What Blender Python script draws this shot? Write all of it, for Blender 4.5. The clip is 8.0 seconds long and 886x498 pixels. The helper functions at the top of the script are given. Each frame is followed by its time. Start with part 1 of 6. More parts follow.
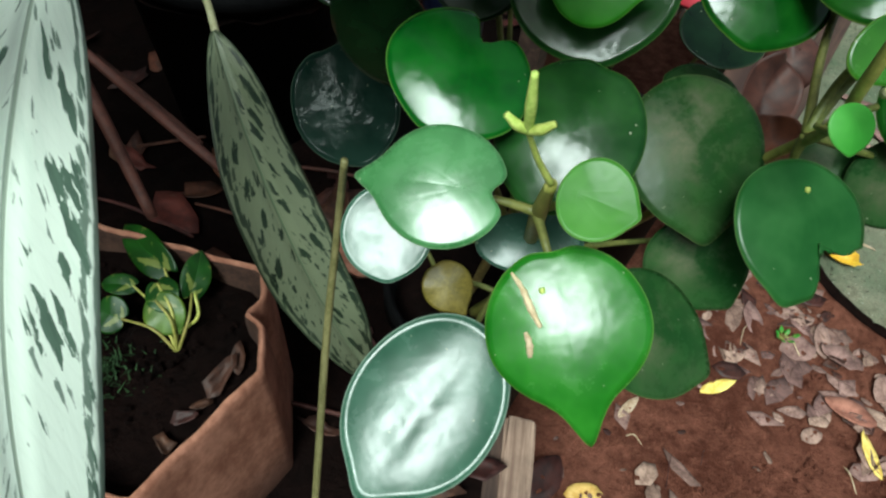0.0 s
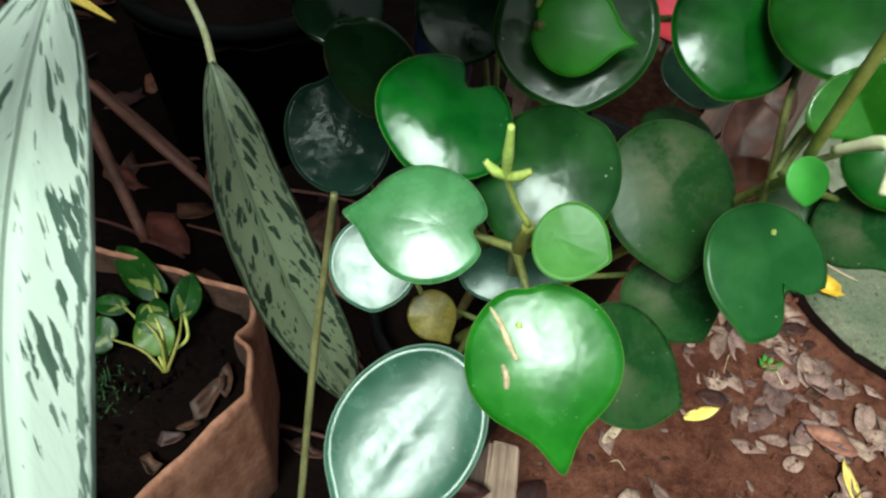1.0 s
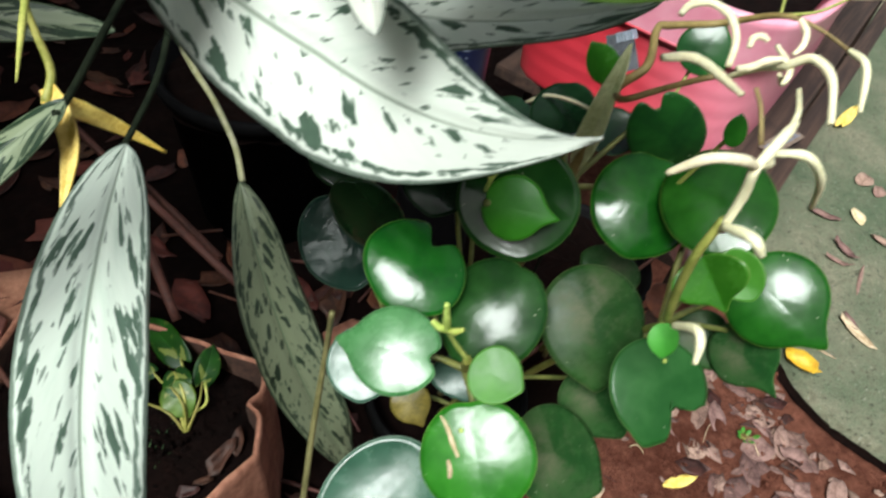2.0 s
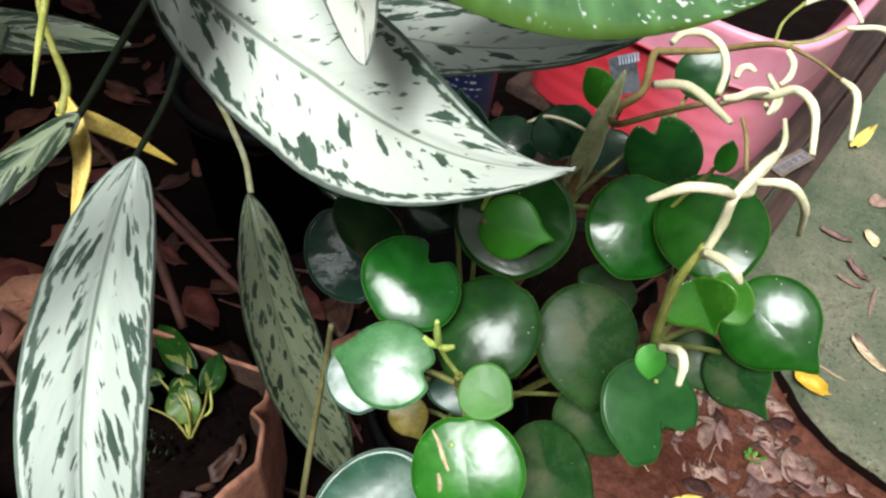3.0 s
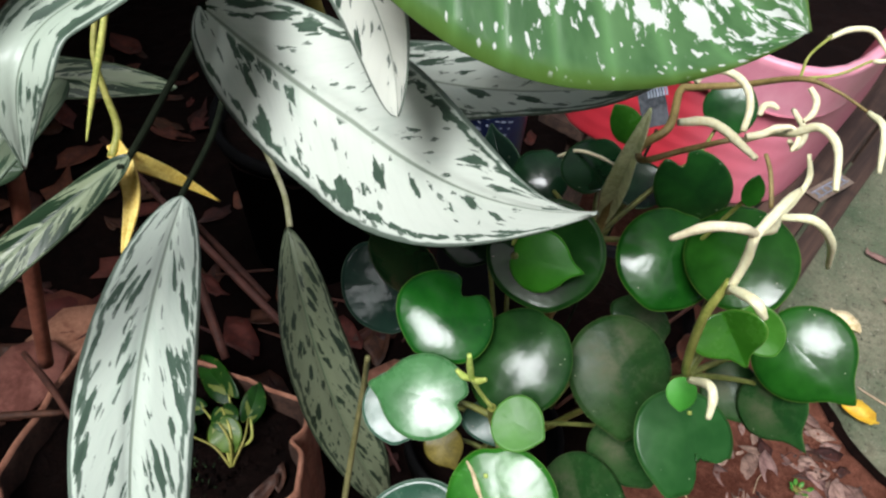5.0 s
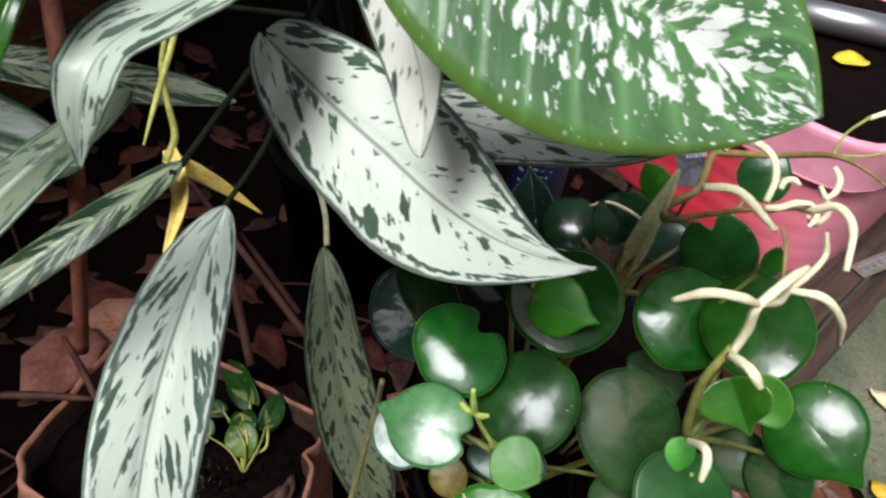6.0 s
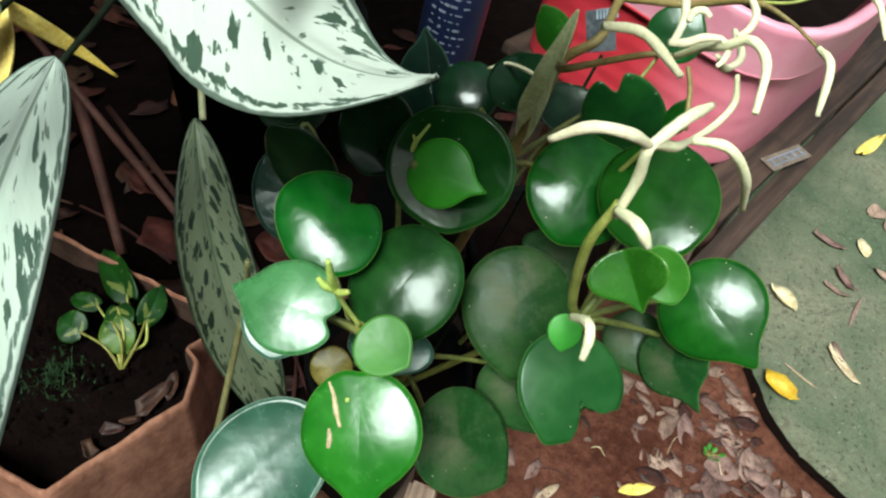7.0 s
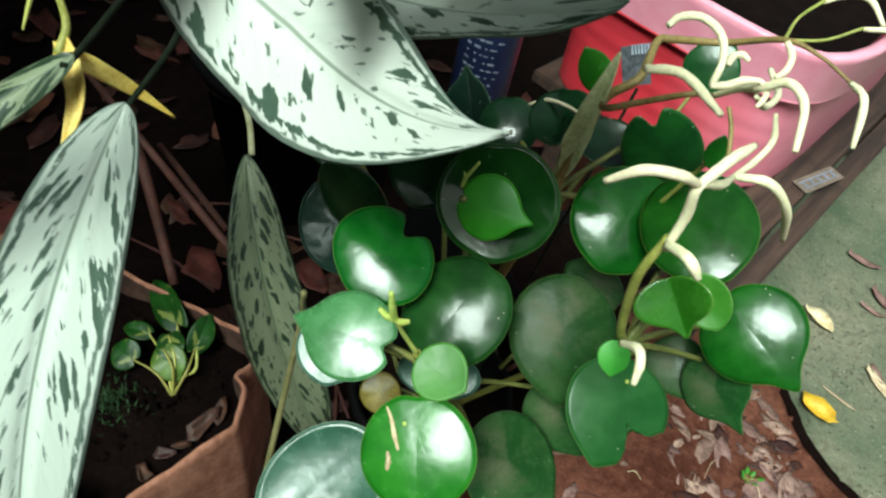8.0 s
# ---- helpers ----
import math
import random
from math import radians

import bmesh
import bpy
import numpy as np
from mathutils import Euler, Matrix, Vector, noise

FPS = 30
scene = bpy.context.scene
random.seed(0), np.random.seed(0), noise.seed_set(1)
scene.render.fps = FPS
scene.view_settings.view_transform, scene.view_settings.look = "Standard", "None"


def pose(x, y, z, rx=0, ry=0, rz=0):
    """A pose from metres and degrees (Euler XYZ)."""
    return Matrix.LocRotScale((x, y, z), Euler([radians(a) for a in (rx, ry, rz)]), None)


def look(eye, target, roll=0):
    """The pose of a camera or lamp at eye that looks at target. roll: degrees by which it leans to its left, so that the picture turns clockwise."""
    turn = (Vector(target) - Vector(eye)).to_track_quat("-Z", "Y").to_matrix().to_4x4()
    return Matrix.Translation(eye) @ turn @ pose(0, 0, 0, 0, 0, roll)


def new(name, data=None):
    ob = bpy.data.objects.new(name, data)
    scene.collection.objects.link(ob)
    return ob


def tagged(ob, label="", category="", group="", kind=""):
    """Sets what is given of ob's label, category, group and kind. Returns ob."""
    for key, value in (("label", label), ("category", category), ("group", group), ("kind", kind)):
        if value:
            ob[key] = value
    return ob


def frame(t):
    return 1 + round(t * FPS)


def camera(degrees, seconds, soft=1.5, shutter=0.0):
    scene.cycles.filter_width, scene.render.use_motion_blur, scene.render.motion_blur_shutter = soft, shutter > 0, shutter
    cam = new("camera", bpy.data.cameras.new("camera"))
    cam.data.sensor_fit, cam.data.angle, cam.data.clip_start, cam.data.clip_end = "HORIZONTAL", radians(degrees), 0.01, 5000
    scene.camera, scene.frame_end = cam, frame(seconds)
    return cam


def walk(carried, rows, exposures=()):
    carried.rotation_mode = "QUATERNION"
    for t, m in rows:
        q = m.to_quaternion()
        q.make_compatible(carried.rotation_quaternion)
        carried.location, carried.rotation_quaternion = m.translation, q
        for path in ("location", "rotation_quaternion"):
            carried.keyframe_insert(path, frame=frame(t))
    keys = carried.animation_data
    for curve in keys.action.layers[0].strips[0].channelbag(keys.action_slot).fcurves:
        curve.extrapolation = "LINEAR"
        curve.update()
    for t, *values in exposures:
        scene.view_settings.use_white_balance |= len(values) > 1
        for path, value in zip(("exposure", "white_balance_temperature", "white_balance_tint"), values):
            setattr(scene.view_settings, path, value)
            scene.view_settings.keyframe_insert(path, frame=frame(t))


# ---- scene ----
cam = camera(63.31, 8.0, 2.3, 0.4)
PATH = [
    (0, (0.0000, 0.0000, 1.0303), (0.0000, 0.6286, 0.2526), 9.49),
    (0.5, (0.0006, 0.0034, 1.0310), (0.0073, 0.6460, 0.2648), 10.18),
    (1, (0.0021, -0.0039, 1.0447), (0.0096, 0.6481, 0.2865), 11.01),
    (1.5, (0.0007, -0.0421, 1.1040), (-0.0163, 0.6239, 0.3583), 12.15),
    (2, (0.0174, -0.0359, 1.1504), (-0.0058, 0.6583, 0.4309), 11.20),
    (2.2, (0.0300, -0.0321, 1.1577), (0.0085, 0.6695, 0.4455), 11.62),
    (3.3, (0.0260, -0.0391, 1.1621), (-0.0284, 0.6622, 0.4513), 10.64),
    (3.5, (0.0278, -0.0354, 1.1650), (-0.0259, 0.6667, 0.4550), 10.11),
    (4, (0.0287, -0.0342, 1.1665), (-0.0259, 0.6661, 0.4547), 9.77),
    (4.5, (0.0276, -0.0394, 1.1693), (-0.0437, 0.6783, 0.4766), 9.41),
    (4.7, (0.0280, -0.0412, 1.1707), (-0.0717, 0.6741, 0.4791), 7.47),
    (5.8, (0.0322, -0.0435, 1.1798), (-0.1010, 0.6689, 0.4908), 9.35),
    (6, (0.0404, -0.0471, 1.1836), (-0.1316, 0.6774, 0.5160), 10.27),
    (6.5, (0.0676, -0.0155, 1.1495), (-0.0077, 0.6979, 0.4528), 16.53),
    (7, (0.0685, -0.0128, 1.1358), (0.0349, 0.6578, 0.3947), 18.05),
    (7.5, (0.0636, -0.0196, 1.1380), (0.0157, 0.6546, 0.4010), 17.69),
    (8, (0.0560, -0.0271, 1.1501), (-0.0224, 0.6555, 0.4235), 14.65),
]
walk(cam, [(t, look(eye, target, roll)) for t, eye, target, roll in PATH], exposures=[(t, 0.93 + s, k, tint) for t, s, k, tint in ((0.0, -0.08, 6200, -7), (0.5, -0.05, 6200, -7), (1.0, 0.0, 6300, -13), (1.5, 0.16, 6450, 2), (2.0, 0.08, 6500, 3), (4.0, 0.0, 6450, 9), (4.5, -0.10, 6420, 9), (6.0, -0.20, 6450, 10), (6.5, -0.15, 6450, 9), (7.0, 0.03, 6350, -8), (8.0, 0.03, 6350, -10))])

# ---------- world and light ----------
world = bpy.data.worlds.new("world")
scene.world = world
world.use_nodes = True
wn, wl = world.node_tree.nodes, world.node_tree.links
sky = wn.new("ShaderNodeTexSky")
sky.sky_type = "NISHITA"
sky.sun_disc = False
sky.sun_elevation = radians(55)
sky.sun_rotation = radians(196)
sky.air_density, sky.dust_density, sky.ozone_density = 1.0, 4.0, 1.0
grey = wn.new("ShaderNodeHueSaturation")
grey.inputs["Saturation"].default_value = 0.45
wl.new(sky.outputs[0], grey.inputs["Color"])
wl.new(grey.outputs[0], wn["Background"].inputs[0])
wn["Background"].inputs[1].default_value = 0.068
sun = new("sun", bpy.data.lights.new("sun", "SUN"))
sun.data.energy, sun.data.angle, sun.data.color = 2.65, radians(21), (0.97, 0.99, 1.0)
sun.matrix_world = look((-0.50, -1.56, 3.22), (0.0, 0.2, 0.6))



# ---------- materials ----------
def material(name, rough=0.5, metal=0.0, coat=0.0, spec=0.5):
    """A material with its principled node and a short-hand for adding nodes."""
    m = bpy.data.materials.new(name)
    m.use_nodes = True
    nt = m.node_tree
    bsdf = nt.nodes["Principled BSDF"]
    bsdf.inputs["Roughness"].default_value = rough
    bsdf.inputs["Metallic"].default_value = metal
    bsdf.inputs["Coat Weight"].default_value = coat
    bsdf.inputs["Coat Roughness"].default_value = 0.12
    bsdf.inputs["Specular IOR Level"].default_value = spec
    return m, nt, bsdf


def node(nt, kind, ins=None, **props):
    n = nt.nodes.new(kind)
    for key, value in props.items():
        setattr(n, key, value)
    for key, value in (ins or {}).items():
        if hasattr(value, "is_output"):
            nt.links.new(value, n.inputs[key])
        else:
            n.inputs[key].default_value = value
    return n


def maths(nt, op, a, b=0.0, c=0.0):
    n = node(nt, "ShaderNodeMath", {0: a, 1: b, 2: c}, operation=op)
    return n.outputs[0]


def noise_of(nt, vec, scale, detail=4.0, rough=0.6, dist=0.0):
    return node(nt, "ShaderNodeTexNoise", {"Vector": vec, "Scale": scale, "Detail": detail, "Roughness": rough, "Distortion": dist}).outputs[0]


def mix(nt, fac, a, b, blend="MIX"):
    n = node(nt, "ShaderNodeMix", {0: fac}, data_type="RGBA", blend_type=blend)
    for i, v in ((6, a), (7, b)):
        if hasattr(v, "is_output"):
            nt.links.new(v, n.inputs[i])
        else:
            n.inputs[i].default_value = (*v, 1)
    return n.outputs[2]


def smooth(nt, x, lo, hi):
    return node(nt, "ShaderNodeMapRange", {0: x, 1: lo, 2: hi}, interpolation_type="SMOOTHSTEP").outputs[0]


def bump(nt, bsdf, height, strength, distance):
    b = node(nt, "ShaderNodeBump", {"Height": height, "Strength": strength, "Distance": distance})
    nt.links.new(b.outputs[0], bsdf.inputs["Normal"])


def thin(nt, bsdf, colour, share):
    """Lets some light through a thin blade."""
    through_ = node(nt, "ShaderNodeBsdfTranslucent", {"Color": colour})
    both = node(nt, "ShaderNodeMixShader", {0: share, 1: bsdf.outputs[0], 2: through_.outputs[0]})
    nt.links.new(both.outputs[0], nt.nodes["Material Output"].inputs["Surface"])


def coords(nt, kind="Object"):
    return node(nt, "ShaderNodeTexCoord").outputs[kind]


def blade_uv(nt):
    """u from 0 at the leaf's base to 1 at its tip, v from -1 to 1 across it."""
    uv = node(nt, "ShaderNodeUVMap", uv_map="blade").outputs[0]
    s = node(nt, "ShaderNodeSeparateXYZ", {0: uv})
    return s.outputs[0], maths(nt, "MULTIPLY_ADD", s.outputs[1], 2.0, -1.0)


def cells(nt, vec, scale, present, size, edge=0.05, jag=0.0):
    """Scattered marks: one in each chosen cell, of uneven size, with a ragged outline."""
    vor = node(nt, "ShaderNodeTexVoronoi", {"Vector": vec, "Scale": scale, "Randomness": 1.0}, feature="F1")
    pick = node(nt, "ShaderNodeSeparateColor", {0: vor.outputs["Color"]})
    grow = maths(nt, "MULTIPLY", maths(nt, "MULTIPLY_ADD", pick.outputs[1], 0.9, 0.35), size)
    if jag:
        grow = maths(nt, "MULTIPLY_ADD", maths(nt, "SUBTRACT", noise_of(nt, vec, scale * 2.6, 4.0, 0.65), 0.5), jag, grow)
    inside = smooth(nt, maths(nt, "SUBTRACT", grow, vor.outputs["Distance"]), -edge, edge)
    return maths(nt, "MULTIPLY", inside, maths(nt, "LESS_THAN", pick.outputs[0], present))


def warped(nt, vec, scale, amount):
    n = node(nt, "ShaderNodeTexNoise", {"Vector": vec, "Scale": scale, "Detail": 3.0})
    off = node(nt, "ShaderNodeVectorMath", {0: n.outputs["Color"], 1: (0.5, 0.5, 0.5)}, operation="SUBTRACT").outputs[0]
    off = node(nt, "ShaderNodeVectorMath", {0: off, 1: (amount, amount, 0.0)}, operation="MULTIPLY").outputs[0]
    return node(nt, "ShaderNodeVectorMath", {0: vec, 1: off}, operation="ADD").outputs[0]


def waxy_leaf(name, dark, light, rim, rough=0.14, dull=0.0, glow=0.0, spec=0.5, relief=1.0, scuff=0.5):
    """Thick glossy leaf: palmate veins sunk into the face, a pale margin, dust, specks and scuffed wax."""
    m, nt, bsdf = material(name, rough, spec=spec)
    u, v = blade_uv(nt)
    pos = coords(nt)
    ang = maths(nt, "ARCTAN2", v, maths(nt, "SUBTRACT", u, 0.2))
    ang = maths(nt, "ADD", ang, maths(nt, "MULTIPLY", maths(nt, "SUBTRACT", noise_of(nt, pos, 60.0, 2.0), 0.5), 0.35))
    vein = maths(nt, "POWER", maths(nt, "ABSOLUTE", maths(nt, "COSINE", maths(nt, "MULTIPLY", ang, 4.5))), 14.0)
    edge = node(nt, "ShaderNodeAttribute", attribute_name="edge").outputs["Fac"]
    vein = maths(nt, "MULTIPLY", vein, maths(nt, "SUBTRACT", 1.0, smooth(nt, edge, 0.45, 0.95)))
    big = noise_of(nt, pos, 38.0, 3.0)
    mid = noise_of(nt, pos, 130.0, 3.0, 0.6, 0.8)
    fine = noise_of(nt, pos, 520.0, 3.0)
    info = node(nt, "ShaderNodeObjectInfo").outputs["Random"]
    base = mix(nt, smooth(nt, big, 0.3, 0.75), dark, light)
    base = mix(nt, maths(nt, "MULTIPLY", vein, 0.12), base, light)
    base = mix(nt, maths(nt, "MULTIPLY", smooth(nt, edge, 0.975, 1.0), 0.35), base, rim)
    hsv = node(nt, "ShaderNodeHueSaturation", {"Color": base, "Hue": maths(nt, "MULTIPLY_ADD", info, 0.02, 0.49), "Value": maths(nt, "MULTIPLY_ADD", info, 0.3, 0.85)})
    specks = cells(nt, warped(nt, pos, 300.0, 0.002), 230.0, 0.20, 0.11, 0.04)
    dust = maths(nt, "MULTIPLY", smooth(nt, noise_of(nt, pos, 24.0, 5.0, 0.7), 0.40, 0.72), dull)
    if dull:
        away = node(nt, "ShaderNodeCombineXYZ", {0: maths(nt, "SUBTRACT", u, 0.34), 1: maths(nt, "MULTIPLY", v, 0.45), 2: 0.0}).outputs[0]
        away = node(nt, "ShaderNodeVectorMath", {0: away}, operation="LENGTH").outputs[1]
        away = maths(nt, "MULTIPLY_ADD", maths(nt, "SUBTRACT", big, 0.5), 0.3, away)
        dust = maths(nt, "MULTIPLY", dust, maths(nt, "MULTIPLY_ADD", smooth(nt, away, 0.42, 0.08), 1.1, 0.25))
    col = mix(nt, maths(nt, "MULTIPLY", specks, 0.55), hsv.outputs[0], (0.45, 0.46, 0.33))
    col = mix(nt, dust, col, (0.15, 0.125, 0.09))
    nt.links.new(col, bsdf.inputs["Base Color"])
    worn = smooth(nt, noise_of(nt, pos, 75.0, 5.0, 0.7, 0.3), 0.42, 0.74)
    r = maths(nt, "ADD", maths(nt, "MULTIPLY_ADD", fine, 0.06, rough - 0.03), maths(nt, "MULTIPLY", dust, 0.5))
    r = maths(nt, "ADD", r, maths(nt, "MULTIPLY", worn, 0.22 * scuff))
    nt.links.new(r, bsdf.inputs["Roughness"])
    h = maths(nt, "MULTIPLY_ADD", vein, -0.012, maths(nt, "MULTIPLY", big, 0.42))
    h = maths(nt, "ADD", h, maths(nt, "MULTIPLY_ADD", mid, 0.014, maths(nt, "MULTIPLY", fine, 0.0025)))
    bump(nt, bsdf, h, 0.45 * relief, 0.0030)
    if glow:
        thin(nt, bsdf, col, glow)
    return m


def silver_leaf(name, pale, green, length, width, slant, share, size, stretch=0.32, rough=0.36, glow=0.14, chain=0.9, spot=0.34):
    """Long leaf: silver field, dark green dashes along the side veins, green midrib and margin.
    share: how many of the dashes there are, size: their spacing."""
    m, nt, bsdf = material(name, rough, spec=0.4)
    u, v = blade_uv(nt)
    av = maths(nt, "ABSOLUTE", v)
    x = maths(nt, "MULTIPLY", u, length)
    y = maths(nt, "MULTIPLY", v, width * 0.5)
    ay = maths(nt, "ABSOLUTE", y)
    co, si = math.cos(math.atan(slant)), math.sin(math.atan(slant))
    run = maths(nt, "ADD", maths(nt, "MULTIPLY", x, co), maths(nt, "MULTIPLY", ay, si))
    across = maths(nt, "SUBTRACT", maths(nt, "MULTIPLY", ay, co), maths(nt, "MULTIPLY", x, si))
    half = maths(nt, "MULTIPLY", maths(nt, "SIGN", y), 0.37)
    vec = node(nt, "ShaderNodeCombineXYZ", {0: maths(nt, "MULTIPLY", run, stretch), 1: across, 2: half}).outputs[0]
    vec2 = warped(nt, vec, 2.2 / size, size * 0.62)
    vec2 = warped(nt, vec2, 7.0 / size, size * 0.22)
    near_edge = maths(nt, "SUBTRACT", smooth(nt, av, 0.40, 0.80), smooth(nt, av, 0.86, 0.95))
    grow = maths(nt, "MULTIPLY_ADD", near_edge, 0.5, 1.0)
    wide = maths(nt, "SUBTRACT", 1.0, smooth(nt, av, 0.90, 0.96))
    clear = maths(nt, "MULTIPLY", wide, smooth(nt, av, 0.02, 0.10))
    spots = cells(nt, vec2, 1.0 / size, share, maths(nt, "MULTIPLY", grow, spot), 0.03, 0.95)
    flecks = cells(nt, vec2, 2.3 / size, share * 0.45, maths(nt, "MULTIPLY", grow, spot * 0.9), 0.05, 0.7)
    spots = maths(nt, "MULTIPLY", maths(nt, "MAXIMUM", spots, maths(nt, "MULTIPLY", flecks, 0.85)), clear)
    wob = maths(nt, "SUBTRACT", noise_of(nt, vec, 0.9 / size, 3.0), 0.5)
    margin = smooth(nt, maths(nt, "MULTIPLY_ADD", wob, 0.10, av), 0.925, 0.955)
    drift = maths(nt, "MULTIPLY_ADD", wob, 0.26, av)
    band = maths(nt, "SUBTRACT", 1.0, smooth(nt, maths(nt, "ABSOLUTE", maths(nt, "SUBTRACT", drift, 0.83)), 0.028, 0.05))
    dashes = maths(nt, "MULTIPLY", band, smooth(nt, noise_of(nt, vec2, 1.6 / size, 2.0), 0.38, 0.43))
    spots = maths(nt, "MAXIMUM", spots, maths(nt, "MULTIPLY", dashes, chain))
    rib = maths(nt, "SUBTRACT", 1.0, smooth(nt, maths(nt, "MULTIPLY", av, maths(nt, "MULTIPLY_ADD", u, 0.9, 0.6)), 0.014, 0.04))
    side = maths(nt, "POWER", maths(nt, "ABSOLUTE", maths(nt, "SINE", maths(nt, "MULTIPLY", maths(nt, "SUBTRACT", x, maths(nt, "MULTIPLY", ay, 1.5)), 260.0))), 18.0)
    field = mix(nt, noise_of(nt, vec, 60.0, 4.0), pale, tuple(c * 0.84 for c in pale))
    shade = smooth(nt, noise_of(nt, vec, 0.55 / size, 4.0), 0.52, 0.72)
    field = mix(nt, maths(nt, "MULTIPLY", shade, 0.22), field, (pale[0] * 0.55, pale[1] * 0.68, pale[2] * 0.62))
    field = mix(nt, maths(nt, "MULTIPLY", side, 0.02), field, green)
    dark = mix(nt, noise_of(nt, vec, 260.0, 3.0), tuple(c * 0.8 for c in green), tuple(c * 2.4 for c in green))
    mark = maths(nt, "MAXIMUM", spots, maths(nt, "MULTIPLY", margin, 0.85))
    col = mix(nt, maths(nt, "MULTIPLY", rib, 0.6), mix(nt, mark, field, dark), (0.075, 0.125, 0.065))
    nt.links.new(col, bsdf.inputs["Base Color"])
    h = maths(nt, "ADD", maths(nt, "MULTIPLY", side, -0.06), maths(nt, "MULTIPLY", rib, -1.2))
    h = maths(nt, "ADD", h, maths(nt, "MULTIPLY", noise_of(nt, vec, 70.0, 2.0), 1.6))
    bump(nt, bsdf, maths(nt, "ADD", h, maths(nt, "MULTIPLY", noise_of(nt, vec, 500.0, 3.0), 0.25)), 0.45, 0.001)
    thin(nt, bsdf, col, glow)
    return m


def splashed_leaf(name, green, light, white, length, width, gloss=0.35, coat=0.15, grid=0.052):
    """Broad green leaf splashed with white along its side veins."""
    m, nt, bsdf = material(name, gloss, coat=coat)
    u, v = blade_uv(nt)
    av = maths(nt, "ABSOLUTE", v)
    x = maths(nt, "MULTIPLY", u, length)
    y = maths(nt, "MULTIPLY", v, width * 0.5)
    along = maths(nt, "SUBTRACT", x, maths(nt, "MULTIPLY", maths(nt, "ABSOLUTE", y), 0.55))
    cell = length * grid
    vec = node(nt, "ShaderNodeCombineXYZ", {0: along, 1: maths(nt, "MULTIPLY", y, 0.5), 2: 0.3}).outputs[0]
    vec2 = warped(nt, vec, 2.6 / cell, cell * 0.7)
    inner = maths(nt, "SUBTRACT", 1.0, smooth(nt, maths(nt, "MULTIPLY_ADD", noise_of(nt, vec, 1.0 / cell, 2.0), 0.4, av), 0.72, 1.0))
    spots = cells(nt, vec2, 1.0 / cell, 0.92, maths(nt, "MULTIPLY", inner, 0.47), 0.03, 0.9)
    spots = maths(nt, "MAXIMUM", spots, cells(nt, vec2, 2.4 / cell, 0.70, maths(nt, "MULTIPLY_ADD", inner, 0.22, 0.18), 0.05, 0.5))
    spots = maths(nt, "MAXIMUM", spots, cells(nt, warped(nt, vec, 3.0 / cell, cell * 0.3), 3.6 / cell, 0.42, 0.26, 0.06, 0.4))
    spots = maths(nt, "MULTIPLY", spots, maths(nt, "SUBTRACT", 1.0, smooth(nt, av, 0.9, 0.97)))
    rib = maths(nt, "SUBTRACT", 1.0, smooth(nt, av, 0.01, 0.035))
    side = maths(nt, "POWER", maths(nt, "ABSOLUTE", maths(nt, "SINE", maths(nt, "MULTIPLY", along, 190.0))), 14.0)
    base = mix(nt, smooth(nt, noise_of(nt, vec, 40.0, 4.0), 0.35, 0.7), green, light)
    base = mix(nt, maths(nt, "MAXIMUM", maths(nt, "MULTIPLY", side, 0.42), maths(nt, "MULTIPLY", rib, 0.8)), base, tuple(min(1, c * 1.6) for c in light))
    # Margin coloured yellow-green to stand in for light coming through the edge.
    rim = smooth(nt, maths(nt, "MULTIPLY_ADD", maths(nt, "SUBTRACT", noise_of(nt, vec, 30.0, 2.0), 0.5), 0.2, av), 0.80, 0.98)
    base = mix(nt, maths(nt, "MULTIPLY", rim, 0.7), base, (light[0] * 1.25, light[1] * 1.05, light[2] * 0.4))
    col = mix(nt, spots, base, white)
    nt.links.new(col, bsdf.inputs["Base Color"])
    h = maths(nt, "ADD", maths(nt, "MULTIPLY", side, -1.0), maths(nt, "MULTIPLY", rib, -1.0))
    h = maths(nt, "ADD", h, maths(nt, "MULTIPLY", noise_of(nt, vec, 120.0, 3.0), 1.5))
    bump(nt, bsdf, h, 0.3, 0.0012)
    thin(nt, bsdf, col, 0.42)
    return m


def plain(name, dark, light, scale, rough=0.6, strength=0.3, distance=0.001, coat=0.0, spec=0.4, vary=0.25, detail=6.0):
    """Mottled surface: two colours mixed by a coarse and a fine noise, with relief."""
    m, nt, bsdf = material(name, rough, coat=coat, spec=spec)
    pos = coords(nt)
    a = noise_of(nt, pos, scale, detail, 0.62)
    b = noise_of(nt, pos, scale * 7.0, 5.0, 0.65)
    f = maths(nt, "MULTIPLY_ADD", b, 0.4, maths(nt, "MULTIPLY", a, 0.6))
    col = mix(nt, smooth(nt, f, 0.35, 0.65), dark, light)
    info = node(nt, "ShaderNodeObjectInfo").outputs["Random"]
    hsv = node(nt, "ShaderNodeHueSaturation", {"Color": col, "Value": maths(nt, "MULTIPLY_ADD", info, vary * 2, 1 - vary), "Hue": maths(nt, "MULTIPLY_ADD", info, 0.03, 0.485)})
    nt.links.new(hsv.outputs[0], bsdf.inputs["Base Color"])
    nt.links.new(maths(nt, "MULTIPLY_ADD", b, 0.25, rough - 0.12), bsdf.inputs["Roughness"])
    bump(nt, bsdf, f, strength, distance)
    return m


